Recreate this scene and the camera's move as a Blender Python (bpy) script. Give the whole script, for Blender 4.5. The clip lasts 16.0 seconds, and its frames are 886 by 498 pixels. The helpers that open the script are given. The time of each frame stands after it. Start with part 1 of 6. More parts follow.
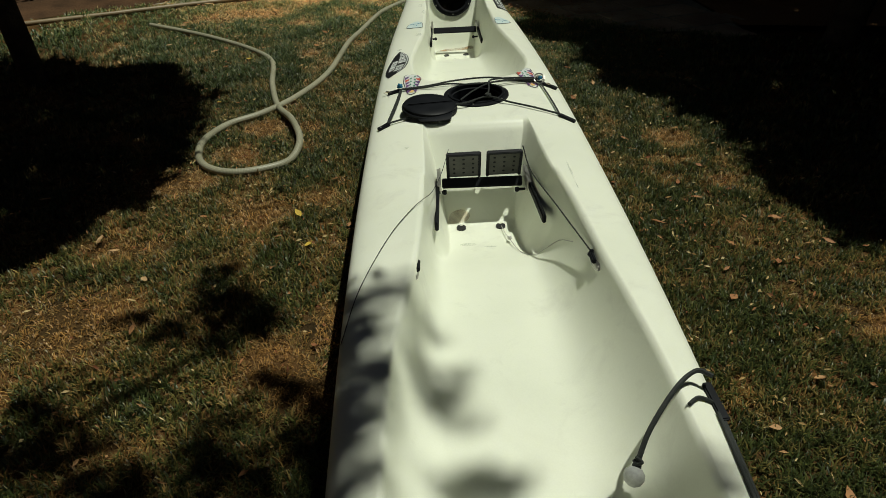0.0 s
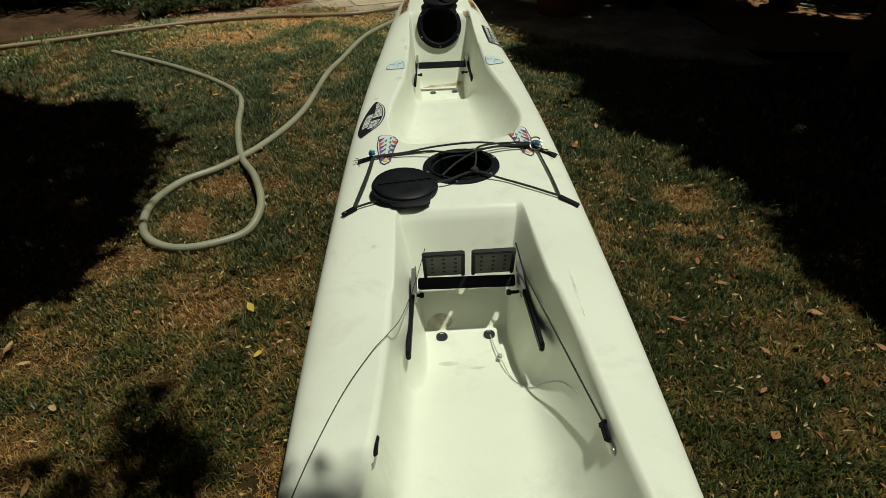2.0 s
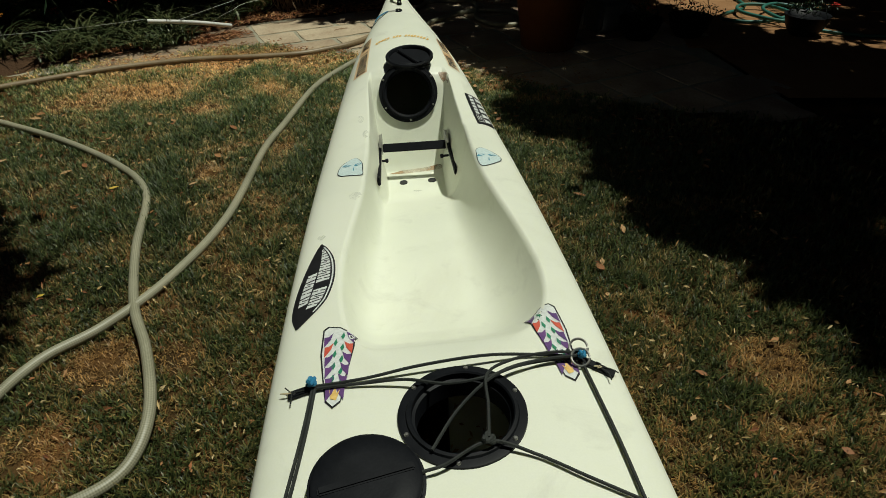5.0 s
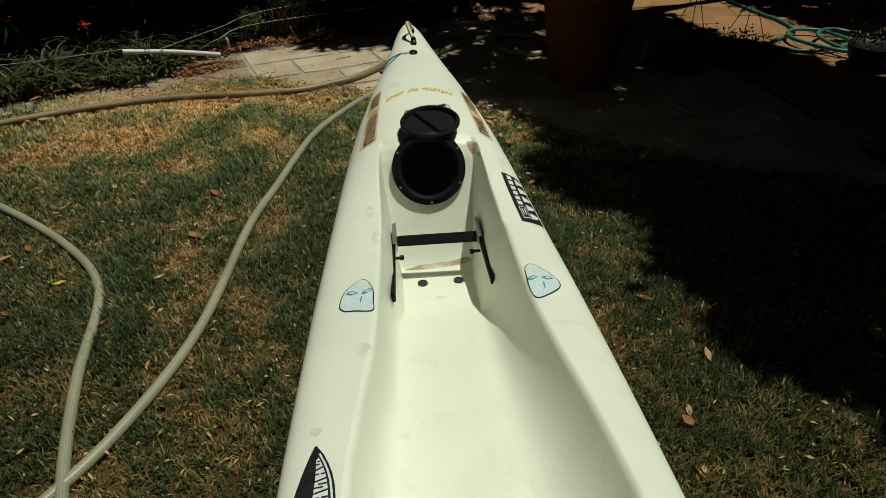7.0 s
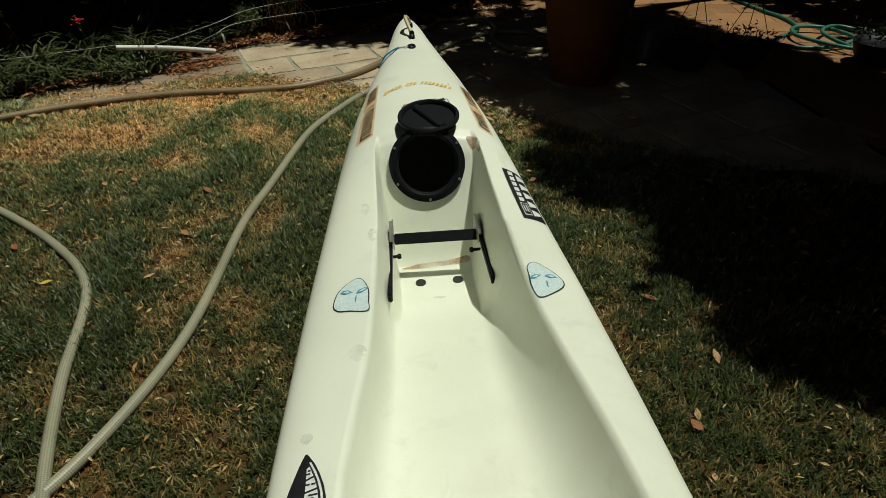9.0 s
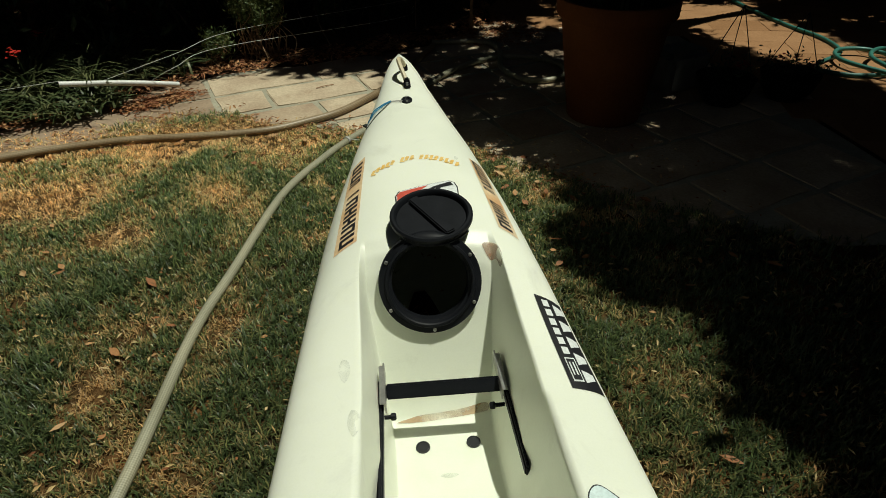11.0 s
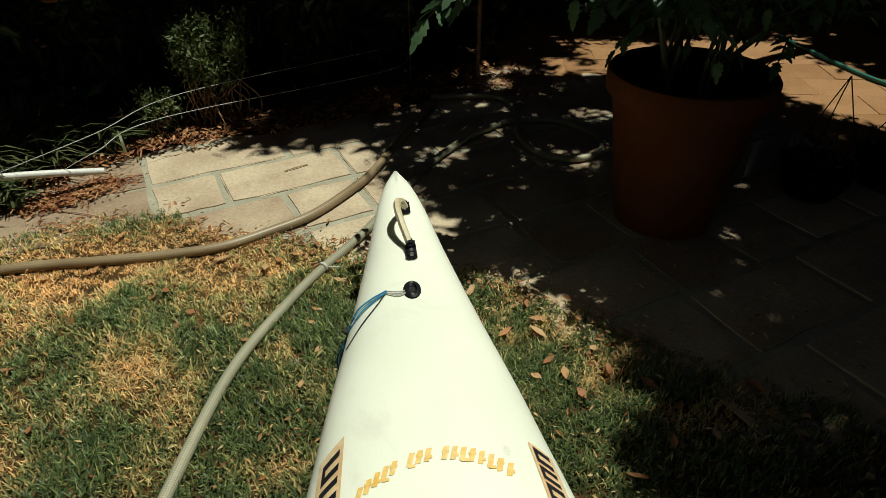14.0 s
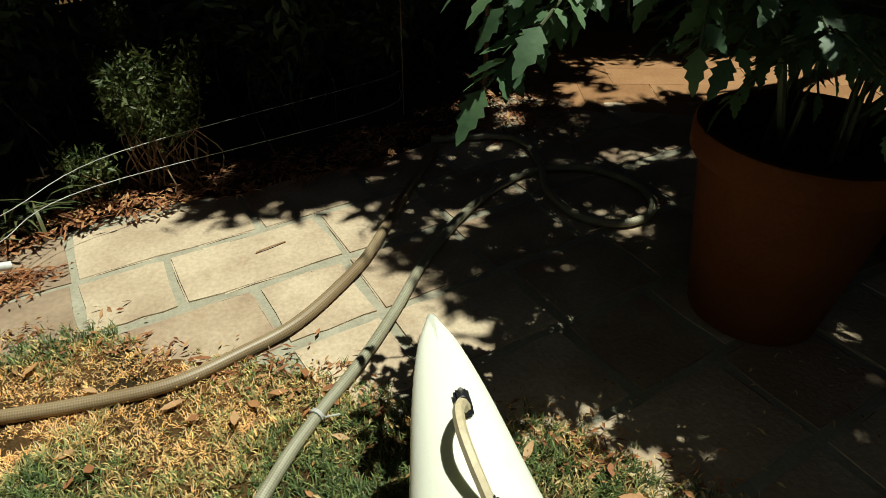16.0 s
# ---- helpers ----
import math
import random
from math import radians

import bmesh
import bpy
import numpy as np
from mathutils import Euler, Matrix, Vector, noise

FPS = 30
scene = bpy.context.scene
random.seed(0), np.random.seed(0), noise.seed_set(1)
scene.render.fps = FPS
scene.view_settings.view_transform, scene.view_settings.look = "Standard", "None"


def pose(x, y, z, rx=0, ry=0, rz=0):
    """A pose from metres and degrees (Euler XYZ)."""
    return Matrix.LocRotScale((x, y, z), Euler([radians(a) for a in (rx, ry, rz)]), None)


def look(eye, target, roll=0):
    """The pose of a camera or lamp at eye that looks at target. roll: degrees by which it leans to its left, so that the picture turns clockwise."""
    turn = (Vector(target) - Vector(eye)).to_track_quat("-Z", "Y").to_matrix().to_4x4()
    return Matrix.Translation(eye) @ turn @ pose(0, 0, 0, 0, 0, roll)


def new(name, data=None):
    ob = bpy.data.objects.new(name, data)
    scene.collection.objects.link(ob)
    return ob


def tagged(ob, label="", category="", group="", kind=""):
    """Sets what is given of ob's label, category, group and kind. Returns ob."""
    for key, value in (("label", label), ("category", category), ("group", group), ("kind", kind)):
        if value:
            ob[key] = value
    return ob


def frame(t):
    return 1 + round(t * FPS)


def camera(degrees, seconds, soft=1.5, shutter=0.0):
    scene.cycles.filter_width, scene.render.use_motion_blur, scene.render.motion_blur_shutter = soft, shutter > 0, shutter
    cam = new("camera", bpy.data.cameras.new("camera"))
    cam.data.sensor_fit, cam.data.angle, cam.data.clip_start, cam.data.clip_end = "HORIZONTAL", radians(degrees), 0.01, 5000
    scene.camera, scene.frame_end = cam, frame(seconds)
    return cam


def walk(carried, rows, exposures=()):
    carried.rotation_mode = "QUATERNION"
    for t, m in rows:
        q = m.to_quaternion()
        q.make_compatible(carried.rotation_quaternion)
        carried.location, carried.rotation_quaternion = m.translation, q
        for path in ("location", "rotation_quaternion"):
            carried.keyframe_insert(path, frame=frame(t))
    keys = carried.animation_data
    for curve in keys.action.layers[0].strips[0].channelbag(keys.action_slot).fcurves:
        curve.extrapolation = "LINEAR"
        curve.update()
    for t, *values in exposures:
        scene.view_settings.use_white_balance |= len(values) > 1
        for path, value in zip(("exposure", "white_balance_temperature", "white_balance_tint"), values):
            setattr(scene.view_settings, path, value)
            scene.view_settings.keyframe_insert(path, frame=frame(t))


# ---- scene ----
cam = camera(70.2, 16.0, soft=0.85)
PATH = [
    (0, (-0.023, -0.012, 1.234), (0.096, 1.645, 0.12), -0.4),
    (0.5, (-0.023, 0.062, 1.259), (0.093, 1.717, 0.142), -0.4),
    (1, (-0.057, 0.181, 1.291), (0.06, 1.835, 0.173), -0.5),
    (1.5, (-0.041, 0.313, 1.298), (0.081, 1.967, 0.181), -0.4),
    (2, (0.074, 0.471, 1.297), (0.2, 2.125, 0.179), -0.4),
    (2.5, (0.097, 0.589, 1.297), (0.227, 2.244, 0.182), -0.3),
    (3, (0.057, 0.757, 1.286), (0.194, 2.411, 0.169), -0.4),
    (3.5, (0.044, 0.91, 1.312), (0.223, 2.559, 0.195), -0.5),
    (4, (0.092, 1.111, 1.292), (0.301, 2.755, 0.172), -0.5),
    (4.5, (0.126, 1.3, 1.309), (0.339, 2.941, 0.187), -0.5),
    (5, (0.132, 1.49, 1.317), (0.351, 3.127, 0.191), -0.6),
    (5.2, (0.121, 1.59, 1.316), (0.356, 3.223, 0.185), -0.6),
    (7.3, (0.133, 2.174, 1.33), (0.338, 3.815, 0.204), -0.4),
    (7.5, (0.128, 2.174, 1.323), (0.324, 3.815, 0.196), -0.4),
    (8, (0.153, 2.133, 1.289), (0.342, 3.775, 0.163), -0.4),
    (8.2, (0.158, 2.114, 1.282), (0.349, 3.757, 0.158), -0.4),
    (10.3, (0.104, 2.611, 1.29), (0.362, 4.243, 0.163), -0.4),
    (10.5, (0.129, 2.68, 1.283), (0.387, 4.311, 0.155), -0.4),
    (11, (0.194, 2.846, 1.28), (0.429, 4.481, 0.152), -0.5),
    (11.5, (0.212, 2.989, 1.304), (0.438, 4.622, 0.171), -0.4),
    (12, (0.195, 3.192, 1.303), (0.42, 4.822, 0.165), -0.5),
    (12.5, (0.168, 3.404, 1.329), (0.405, 5.028, 0.186), -0.5),
    (13, (0.209, 3.584, 1.307), (0.463, 5.209, 0.168), -0.3),
    (13.5, (0.256, 3.72, 1.312), (0.508, 5.345, 0.173), -0.3),
    (14, (0.258, 3.834, 1.315), (0.531, 5.457, 0.179), -0.1),
    (14.5, (0.174, 4.019, 1.32), (0.507, 5.627, 0.178), -0.1),
    (15, (0.174, 4.165, 1.282), (0.51, 5.777, 0.147), 0.0),
    (15.5, (0.247, 4.352, 1.282), (0.584, 5.961, 0.144), 0.1),
    (16, (0.214, 4.547, 1.247), (0.578, 6.153, 0.111), -0.1),
]
walk(cam, [(t, look(eye, target, roll)) for t, eye, target, roll in PATH],
     exposures=[(0.0, -0.33), (8.2, -0.38), (10.5, -0.2), (12.5, 0.08), (14.0, 0.13), (16.0, 0.47)])

# ---- world and sun ----
TO_SUN = Vector((0.28, 0.03, 1.0)).normalized()
world = bpy.data.worlds.new("sky")
scene.world = world
world.use_nodes = True
wn = world.node_tree.nodes
sky = wn.new("ShaderNodeTexSky")
sky.sky_type, sky.sun_disc = "NISHITA", False
sky.sun_elevation, sky.sun_rotation = math.asin(TO_SUN.z), math.atan2(TO_SUN.x, TO_SUN.y)
world.node_tree.links.new(sky.outputs[0], wn["Background"].inputs[0])
wn["Background"].inputs[1].default_value = 0.009
sun_data = bpy.data.lights.new("sun", "SUN")
sun_data.energy, sun_data.angle, sun_data.color = 4.1, radians(0.53), (0.95, 0.98, 0.84)
sun = new("sun", sun_data)
sun.matrix_world = Matrix.Translation((1.5, 2, 8)) @ TO_SUN.to_track_quat("Z", "Y").to_matrix().to_4x4()


# ---- materials ----
def mat(name, colors, scale=8.0, fine=90.0, rough=0.6, bump=0.15, metal=0.0, per="", spread=0.0, bump_dist=0.002, trans=0.0, spec=0.5, fine_mix=0.35):
    """A surface that mixes its colours by a coarse noise, with a fine grain on top."""
    m = bpy.data.materials.new(name)
    m.use_nodes = True
    nt = m.node_tree
    b = nt.nodes["Principled BSDF"]
    co = nt.nodes.new("ShaderNodeTexCoord")
    n1, n2 = nt.nodes.new("ShaderNodeTexNoise"), nt.nodes.new("ShaderNodeTexNoise")
    n1.inputs["Scale"].default_value, n1.inputs["Detail"].default_value = scale, 5.0
    n2.inputs["Scale"].default_value, n2.inputs["Detail"].default_value = fine, 3.0
    for n in (n1, n2):
        nt.links.new(co.outputs["Object"], n.inputs["Vector"])
    ramp = nt.nodes.new("ShaderNodeValToRGB")
    ramp.color_ramp.elements[0].position, ramp.color_ramp.elements[1].position = 0.3, 0.7
    while len(ramp.color_ramp.elements) < len(colors):
        ramp.color_ramp.elements.new(0.5)
    for k, (e, c) in enumerate(zip(ramp.color_ramp.elements, colors)):
        e.position = 0.3 + 0.4 * k / max(1, len(colors) - 1)
        e.color = (*c, 1)
    fac = nt.nodes.new("ShaderNodeMath")
    fac.operation = "ADD"
    nt.links.new(n1.outputs["Fac"], fac.inputs[0])
    if per:
        r = nt.nodes.new("ShaderNodeObjectInfo" if per == "object" else "ShaderNodeNewGeometry")
        k = nt.nodes.new("ShaderNodeMath")
        k.operation = "MULTIPLY_ADD"
        k.inputs[1].default_value, k.inputs[2].default_value = spread, -spread / 2
        nt.links.new(r.outputs["Random" if per == "object" else "Random Per Island"], k.inputs[0])
        nt.links.new(k.outputs[0], fac.inputs[1])
    else:
        fac.inputs[1].default_value = 0.0
    nt.links.new(fac.outputs[0], ramp.inputs[0])
    mix = nt.nodes.new("ShaderNodeMix")
    mix.data_type, mix.blend_type = "RGBA", "MULTIPLY"
    mix.inputs[0].default_value = fine_mix
    nt.links.new(ramp.outputs[0], mix.inputs[6])
    fr = nt.nodes.new("ShaderNodeValToRGB")
    fr.color_ramp.elements[0].position, fr.color_ramp.elements[1].position = 0.35, 0.65
    fr.color_ramp.elements[0].color = (0.55, 0.55, 0.55, 1)
    nt.links.new(n2.outputs["Fac"], fr.inputs[0])
    nt.links.new(fr.outputs[0], mix.inputs[7])
    nt.links.new(mix.outputs[2], b.inputs["Base Color"])
    b.inputs["Roughness"].default_value, b.inputs["Metallic"].default_value = rough, metal
    b.inputs["Specular IOR Level"].default_value = spec
    if bump:
        bp = nt.nodes.new("ShaderNodeBump")
        bp.inputs["Strength"].default_value, bp.inputs["Distance"].default_value = bump, bump_dist
        nt.links.new(n2.outputs["Fac"], bp.inputs["Height"])
        nt.links.new(bp.outputs[0], b.inputs["Normal"])
    if trans:
        tr, add = nt.nodes.new("ShaderNodeBsdfTranslucent"), nt.nodes.new("ShaderNodeMixShader")
        add.inputs[0].default_value = trans
        nt.links.new(mix.outputs[2], tr.inputs[0])
        nt.links.new(b.outputs[0], add.inputs[1])
        nt.links.new(tr.outputs[0], add.inputs[2])
        nt.links.new(add.outputs[0], nt.nodes["Material Output"].inputs[0])
    return m


M_HULL = mat("white_polyethylene", [(0.73, 0.755, 0.64), (0.79, 0.81, 0.69), (0.81, 0.83, 0.71)], 2.2, 260, 0.40, 0.05, spec=0.4, fine_mix=0.05)
hull_skin = M_HULL.node_tree.nodes["Principled BSDF"]
hull_skin.inputs["Subsurface Weight"].default_value = 0.25
hull_skin.inputs["Subsurface Scale"].default_value = 0.012
hull_skin.inputs["Subsurface Radius"].default_value = (1.0, 1.0, 0.85)


def add_grime(m, color, scale, low, high, most):
    """Broken films of dirt and scuffing over a surface."""
    nt = m.node_tree
    b = nt.nodes["Principled BSDF"]
    co, n, ramp, mix = (nt.nodes.new(k) for k in ("ShaderNodeTexCoord", "ShaderNodeTexNoise", "ShaderNodeValToRGB", "ShaderNodeMix"))
    n.inputs["Scale"].default_value, n.inputs["Detail"].default_value, n.inputs["Roughness"].default_value = scale, 9.0, 0.68
    n.inputs["Distortion"].default_value = 0.6
    nt.links.new(co.outputs["Object"], n.inputs["Vector"])
    ramp.color_ramp.elements[0].position, ramp.color_ramp.elements[1].position = low, high
    ramp.color_ramp.elements[0].color, ramp.color_ramp.elements[1].color = (0, 0, 0, 1), (most, most, most, 1)
    nt.links.new(n.outputs["Fac"], ramp.inputs[0])
    mix.data_type = "RGBA"
    nt.links.new(ramp.outputs[0], mix.inputs[0])
    nt.links.new(b.inputs["Base Color"].links[0].from_socket, mix.inputs[6])
    mix.inputs[7].default_value = (*color, 1)
    nt.links.new(mix.outputs[2], b.inputs["Base Color"])


add_grime(M_HULL, (0.50, 0.50, 0.43), 7.0, 0.56, 0.78, 0.45)
add_grime(M_HULL, (0.58, 0.56, 0.45), 1.7, 0.52, 0.75, 0.30)
M_SOIL = mat("thatch_and_soil", [(0.035, 0.025, 0.012), (0.095, 0.055, 0.022), (0.20, 0.095, 0.035)], 5.0, 110, 0.95, 1.0, bump_dist=0.012, spec=0.05, fine_mix=0.7)


def grass_material():
    """Blades that go from straw to green by how dry their spot is."""
    m = mat("grass_blade", [(0.050, 0.076, 0.027), (0.110, 0.142, 0.050), (0.20, 0.19, 0.072), (0.36, 0.265, 0.118), (0.48, 0.285, 0.115)], 30, 200, 0.42, 0.0, spec=0.45, trans=0.2, fine_mix=0.15)
    nt = m.node_tree
    ramp = [n for n in nt.nodes if n.type == "VALTORGB"][0]
    at, geo = nt.nodes.new("ShaderNodeAttribute"), nt.nodes.new("ShaderNodeNewGeometry")
    at.attribute_name = "dry"
    k, s = nt.nodes.new("ShaderNodeMath"), nt.nodes.new("ShaderNodeMath")
    k.operation, s.operation = "MULTIPLY_ADD", "ADD"
    k.inputs[1].default_value, k.inputs[2].default_value = 0.40, 0.24
    nt.links.new(geo.outputs["Random Per Island"], k.inputs[0])
    nt.links.new(k.outputs[0], s.inputs[0])
    nt.links.new(at.outputs["Fac"], s.inputs[1])
    nt.links.new(s.outputs[0], ramp.inputs[0])
    # each blade's colour is multiplied by its own factor, highest by the paving
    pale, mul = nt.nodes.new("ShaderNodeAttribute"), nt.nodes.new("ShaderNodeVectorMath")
    pale.attribute_name, mul.operation = "tuft_gain", "MULTIPLY"
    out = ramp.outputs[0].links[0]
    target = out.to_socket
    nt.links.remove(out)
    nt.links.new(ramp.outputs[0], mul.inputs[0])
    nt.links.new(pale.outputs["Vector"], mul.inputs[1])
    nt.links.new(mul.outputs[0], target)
    return m


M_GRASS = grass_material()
M_DRY = mat("dry_leaf", [(0.32, 0.13, 0.05), (0.46, 0.225, 0.085), (0.56, 0.36, 0.18)], 6, 120, 0.7, 0.3, per="object", spread=0.5, trans=0.15)
M_STRAW = mat("bleached_straw", [(0.34, 0.19, 0.07), (0.54, 0.37, 0.15), (0.66, 0.50, 0.26)], 6, 90, 0.8, 0.2, per="island", spread=0.6, trans=0.1)
M_YELLOW = mat("yellow_leaf", [(0.62, 0.42, 0.05), (0.7, 0.5, 0.10)], 20, 120, 0.6, 0.2, trans=0.15)
M_STONE = mat("flagstone", [(0.32, 0.225, 0.155), (0.41, 0.315, 0.215), (0.48, 0.38, 0.265), (0.55, 0.45, 0.315)], 3.5, 70, 0.88, 0.8, per="object", spread=0.30, spec=0.15, bump_dist=0.004)
add_grime(M_STONE, (0.30, 0.20, 0.12), 11.0, 0.55, 0.80, 0.7)
M_SLAB = mat("earthy_stone", [(0.22, 0.155, 0.105), (0.30, 0.22, 0.15), (0.36, 0.27, 0.185)], 5, 55, 0.9, 0.6, spec=0.15)
M_MORTAR = mat("mortar", [(0.29, 0.27, 0.20), (0.39, 0.37, 0.28)], 12, 90, 0.95, 0.6, spec=0.1)
M_PAVER = mat("orange_paver", [(0.27, 0.14, 0.064), (0.34, 0.185, 0.09)], 4, 80, 0.9, 0.4, per="object", spread=0.4, spec=0.1)
M_POT = mat("terracotta", [(0.14, 0.042, 0.013), (0.19, 0.06, 0.02)], 6, 90, 0.85, 0.3, spec=0.2)
M_BARK = mat("bark", [(0.05, 0.04, 0.03), (0.11, 0.085, 0.06)], 14, 60, 0.95, 1.0, bump_dist=0.01, spec=0.1)
M_LEAF = mat("tree_leaf", [(0.03, 0.06, 0.02), (0.05, 0.09, 0.03), (0.07, 0.11, 0.035)], 3, 60, 0.5, 0.1, per="island", spread=0.4, trans=0.04)
M_HEDGE = mat("hedge_leaf", [(0.02, 0.045, 0.02), (0.04, 0.08, 0.03)], 3, 60, 0.5, 0.1, per="island", spread=0.4, trans=0.1)
M_BLACK = mat("black_plastic", [(0.006, 0.007, 0.009), (0.011, 0.012, 0.015)], 20, 200, 0.5, 0.1, spec=0.14)
M_STEEL = mat("worn_steel", [(0.42, 0.41, 0.38), (0.55, 0.54, 0.50)], 30, 200, 0.35, 0.1, metal=0.9)
M_GREY = mat("grey_pad", [(0.055, 0.055, 0.05), (0.085, 0.085, 0.078)], 20, 200, 0.55, 0.1)
M_CORD = mat("dark_bungee", [(0.010, 0.013, 0.012), (0.022, 0.026, 0.023)], 40, 300, 0.75, 0.4)
M_BLUE = mat("blue_cord", [(0.02, 0.16, 0.34), (0.03, 0.26, 0.45)], 40, 300, 0.6, 0.3)
M_STRING = mat("pale_string", [(0.42, 0.42, 0.38), (0.55, 0.54, 0.5)], 40, 300, 0.6, 0.2)
M_PVC = mat("white_pvc", [(0.62, 0.62, 0.58), (0.72, 0.72, 0.68)], 6, 100, 0.5, 0.1)
M_GRIP = mat("cream_grip", [(0.55, 0.46, 0.28), (0.66, 0.57, 0.38)], 12, 120, 0.55, 0.2)
M_BEAD = mat("grey_bead", [(0.38, 0.39, 0.38), (0.5, 0.5, 0.48)], 30, 150, 0.5, 0.2)
M_INK = mat("black_sticker", [(0.012, 0.012, 0.014), (0.02, 0.02, 0.022)], 30, 150, 0.4, 0.0)
M_INKW = mat("white_sticker", [(0.70, 0.74, 0.72), (0.78, 0.81, 0.78)], 20, 150, 0.4, 0.0)
M_PALE = mat("pale_blue_sticker", [(0.60, 0.74, 0.74), (0.68, 0.80, 0.79)], 20, 150, 0.4, 0.0)
M_CYAN = mat("blue_ink", [(0.04, 0.25, 0.40), (0.10, 0.38, 0.52)], 40, 150, 0.4, 0.0)
M_TAN = mat("faded_tan_sticker", [(0.62, 0.36, 0.17), (0.72, 0.52, 0.30), (0.76, 0.62, 0.42)], 12, 100, 0.5, 0.0)
M_ORANGE = mat("orange_sticker", [(0.80, 0.48, 0.10), (0.82, 0.60, 0.24)], 30, 120, 0.5, 0.0)
M_RED = mat("red_sticker", [(0.58, 0.08, 0.05), (0.66, 0.12, 0.07)], 30, 120, 0.5, 0.0)
M_PURPLE = mat("purple_sticker", [(0.10, 0.05, 0.18), (0.16, 0.06, 0.22)], 30, 120, 0.5, 0.0)
M_GREENINK = mat("green_sticker", [(0.02, 0.20, 0.10), (0.03, 0.26, 0.14)], 30, 120, 0.5, 0.0)
M_TEAL = mat("green_hose", [(0.02, 0.13, 0.10), (0.04, 0.19, 0.15)], 8, 150, 0.45, 0.1)
M_TOMATO = mat("tomato_leaf", [(0.06, 0.13, 0.06), (0.09, 0.175, 0.08), (0.13, 0.225, 0.095)], 12, 70, 0.55, 0.4, per="island", spread=0.3, trans=0.2)
M_STEM = mat("green_stem", [(0.05, 0.075, 0.03), (0.09, 0.11, 0.05)], 12, 90, 0.6, 0.2)
M_STRAP = mat("strap_leaf", [(0.045, 0.07, 0.025), (0.085, 0.11, 0.04), (0.15, 0.16, 0.065)], 5, 60, 0.45, 0.1, per="island", spread=0.4, trans=0.2)
M_SHRUB = mat("shrub_leaf", [(0.05, 0.085, 0.02), (0.09, 0.125, 0.035), (0.14, 0.165, 0.05)], 6, 60, 0.5, 0.1, per="island", spread=0.4, trans=0.2)
M_MULCH = mat("leaf_mulch", [(0.19, 0.065, 0.025), (0.34, 0.135, 0.05), (0.46, 0.25, 0.11)], 8, 60, 0.85, 0.2, per="island", spread=0.6)
M_BED = mat("bed_soil", [(0.05, 0.03, 0.018), (0.10, 0.055, 0.03)], 6, 60, 0.95, 0.8, bump_dist=0.01, spec=0.05)
M_PETAL = mat("red_petal", [(0.50, 0.02, 0.015), (0.62, 0.04, 0.02)], 20, 90, 0.5, 0.0, trans=0.2)
M_PETAL_O = mat("orange_petal", [(0.70, 0.22, 0.02), (0.75, 0.30, 0.03)], 20, 90, 0.5, 0.0, trans=0.2)
M_WALL = mat("dark_wall", [(0.05, 0.035, 0.025), (0.09, 0.065, 0.045)], 5, 80, 0.9, 0.4, spec=0.1)
M_TWIG = mat("dry_twig", [(0.30, 0.18, 0.10), (0.42, 0.28, 0.17)], 10, 80, 0.85, 0.2)
M_GREYPOT = mat("grey_planter", [(0.16, 0.16, 0.15), (0.22, 0.22, 0.2)], 8, 80, 0.8, 0.3)


def stain_material(name, color, amount):
    """A thin stain, broken up by noise."""
    m = mat(name, [color, tuple(c * 1.4 for c in color)], 30, 120, 0.7, 0.0)
    nt = m.node_tree
    tr, mx, n, r = (nt.nodes.new(k) for k in ("ShaderNodeBsdfTransparent", "ShaderNodeMixShader", "ShaderNodeTexNoise", "ShaderNodeValToRGB"))
    n.inputs["Scale"].default_value, n.inputs["Detail"].default_value = 16, 9
    co = nt.nodes.new("ShaderNodeTexCoord")
    nt.links.new(co.outputs["Object"], n.inputs["Vector"])
    r.color_ramp.elements[0].position, r.color_ramp.elements[1].position = 0.30, 0.68
    r.color_ramp.elements[1].color = (amount, amount, amount, 1)
    nt.links.new(n.outputs["Fac"], r.inputs[0])
    nt.links.new(r.outputs[0], mx.inputs[0])
    nt.links.new(tr.outputs[0], mx.inputs[1])
    nt.links.new(nt.nodes["Principled BSDF"].outputs[0], mx.inputs[2])
    nt.links.new(mx.outputs[0], nt.nodes["Material Output"].inputs[0])
    return m


M_RUST = stain_material("rust_stain", (0.32, 0.14, 0.05), 0.85)
M_MUD = stain_material("mud_stain", (0.40, 0.25, 0.12), 0.75)
M_SCUFF = stain_material("grey_scuff", (0.42, 0.44, 0.40), 0.3)


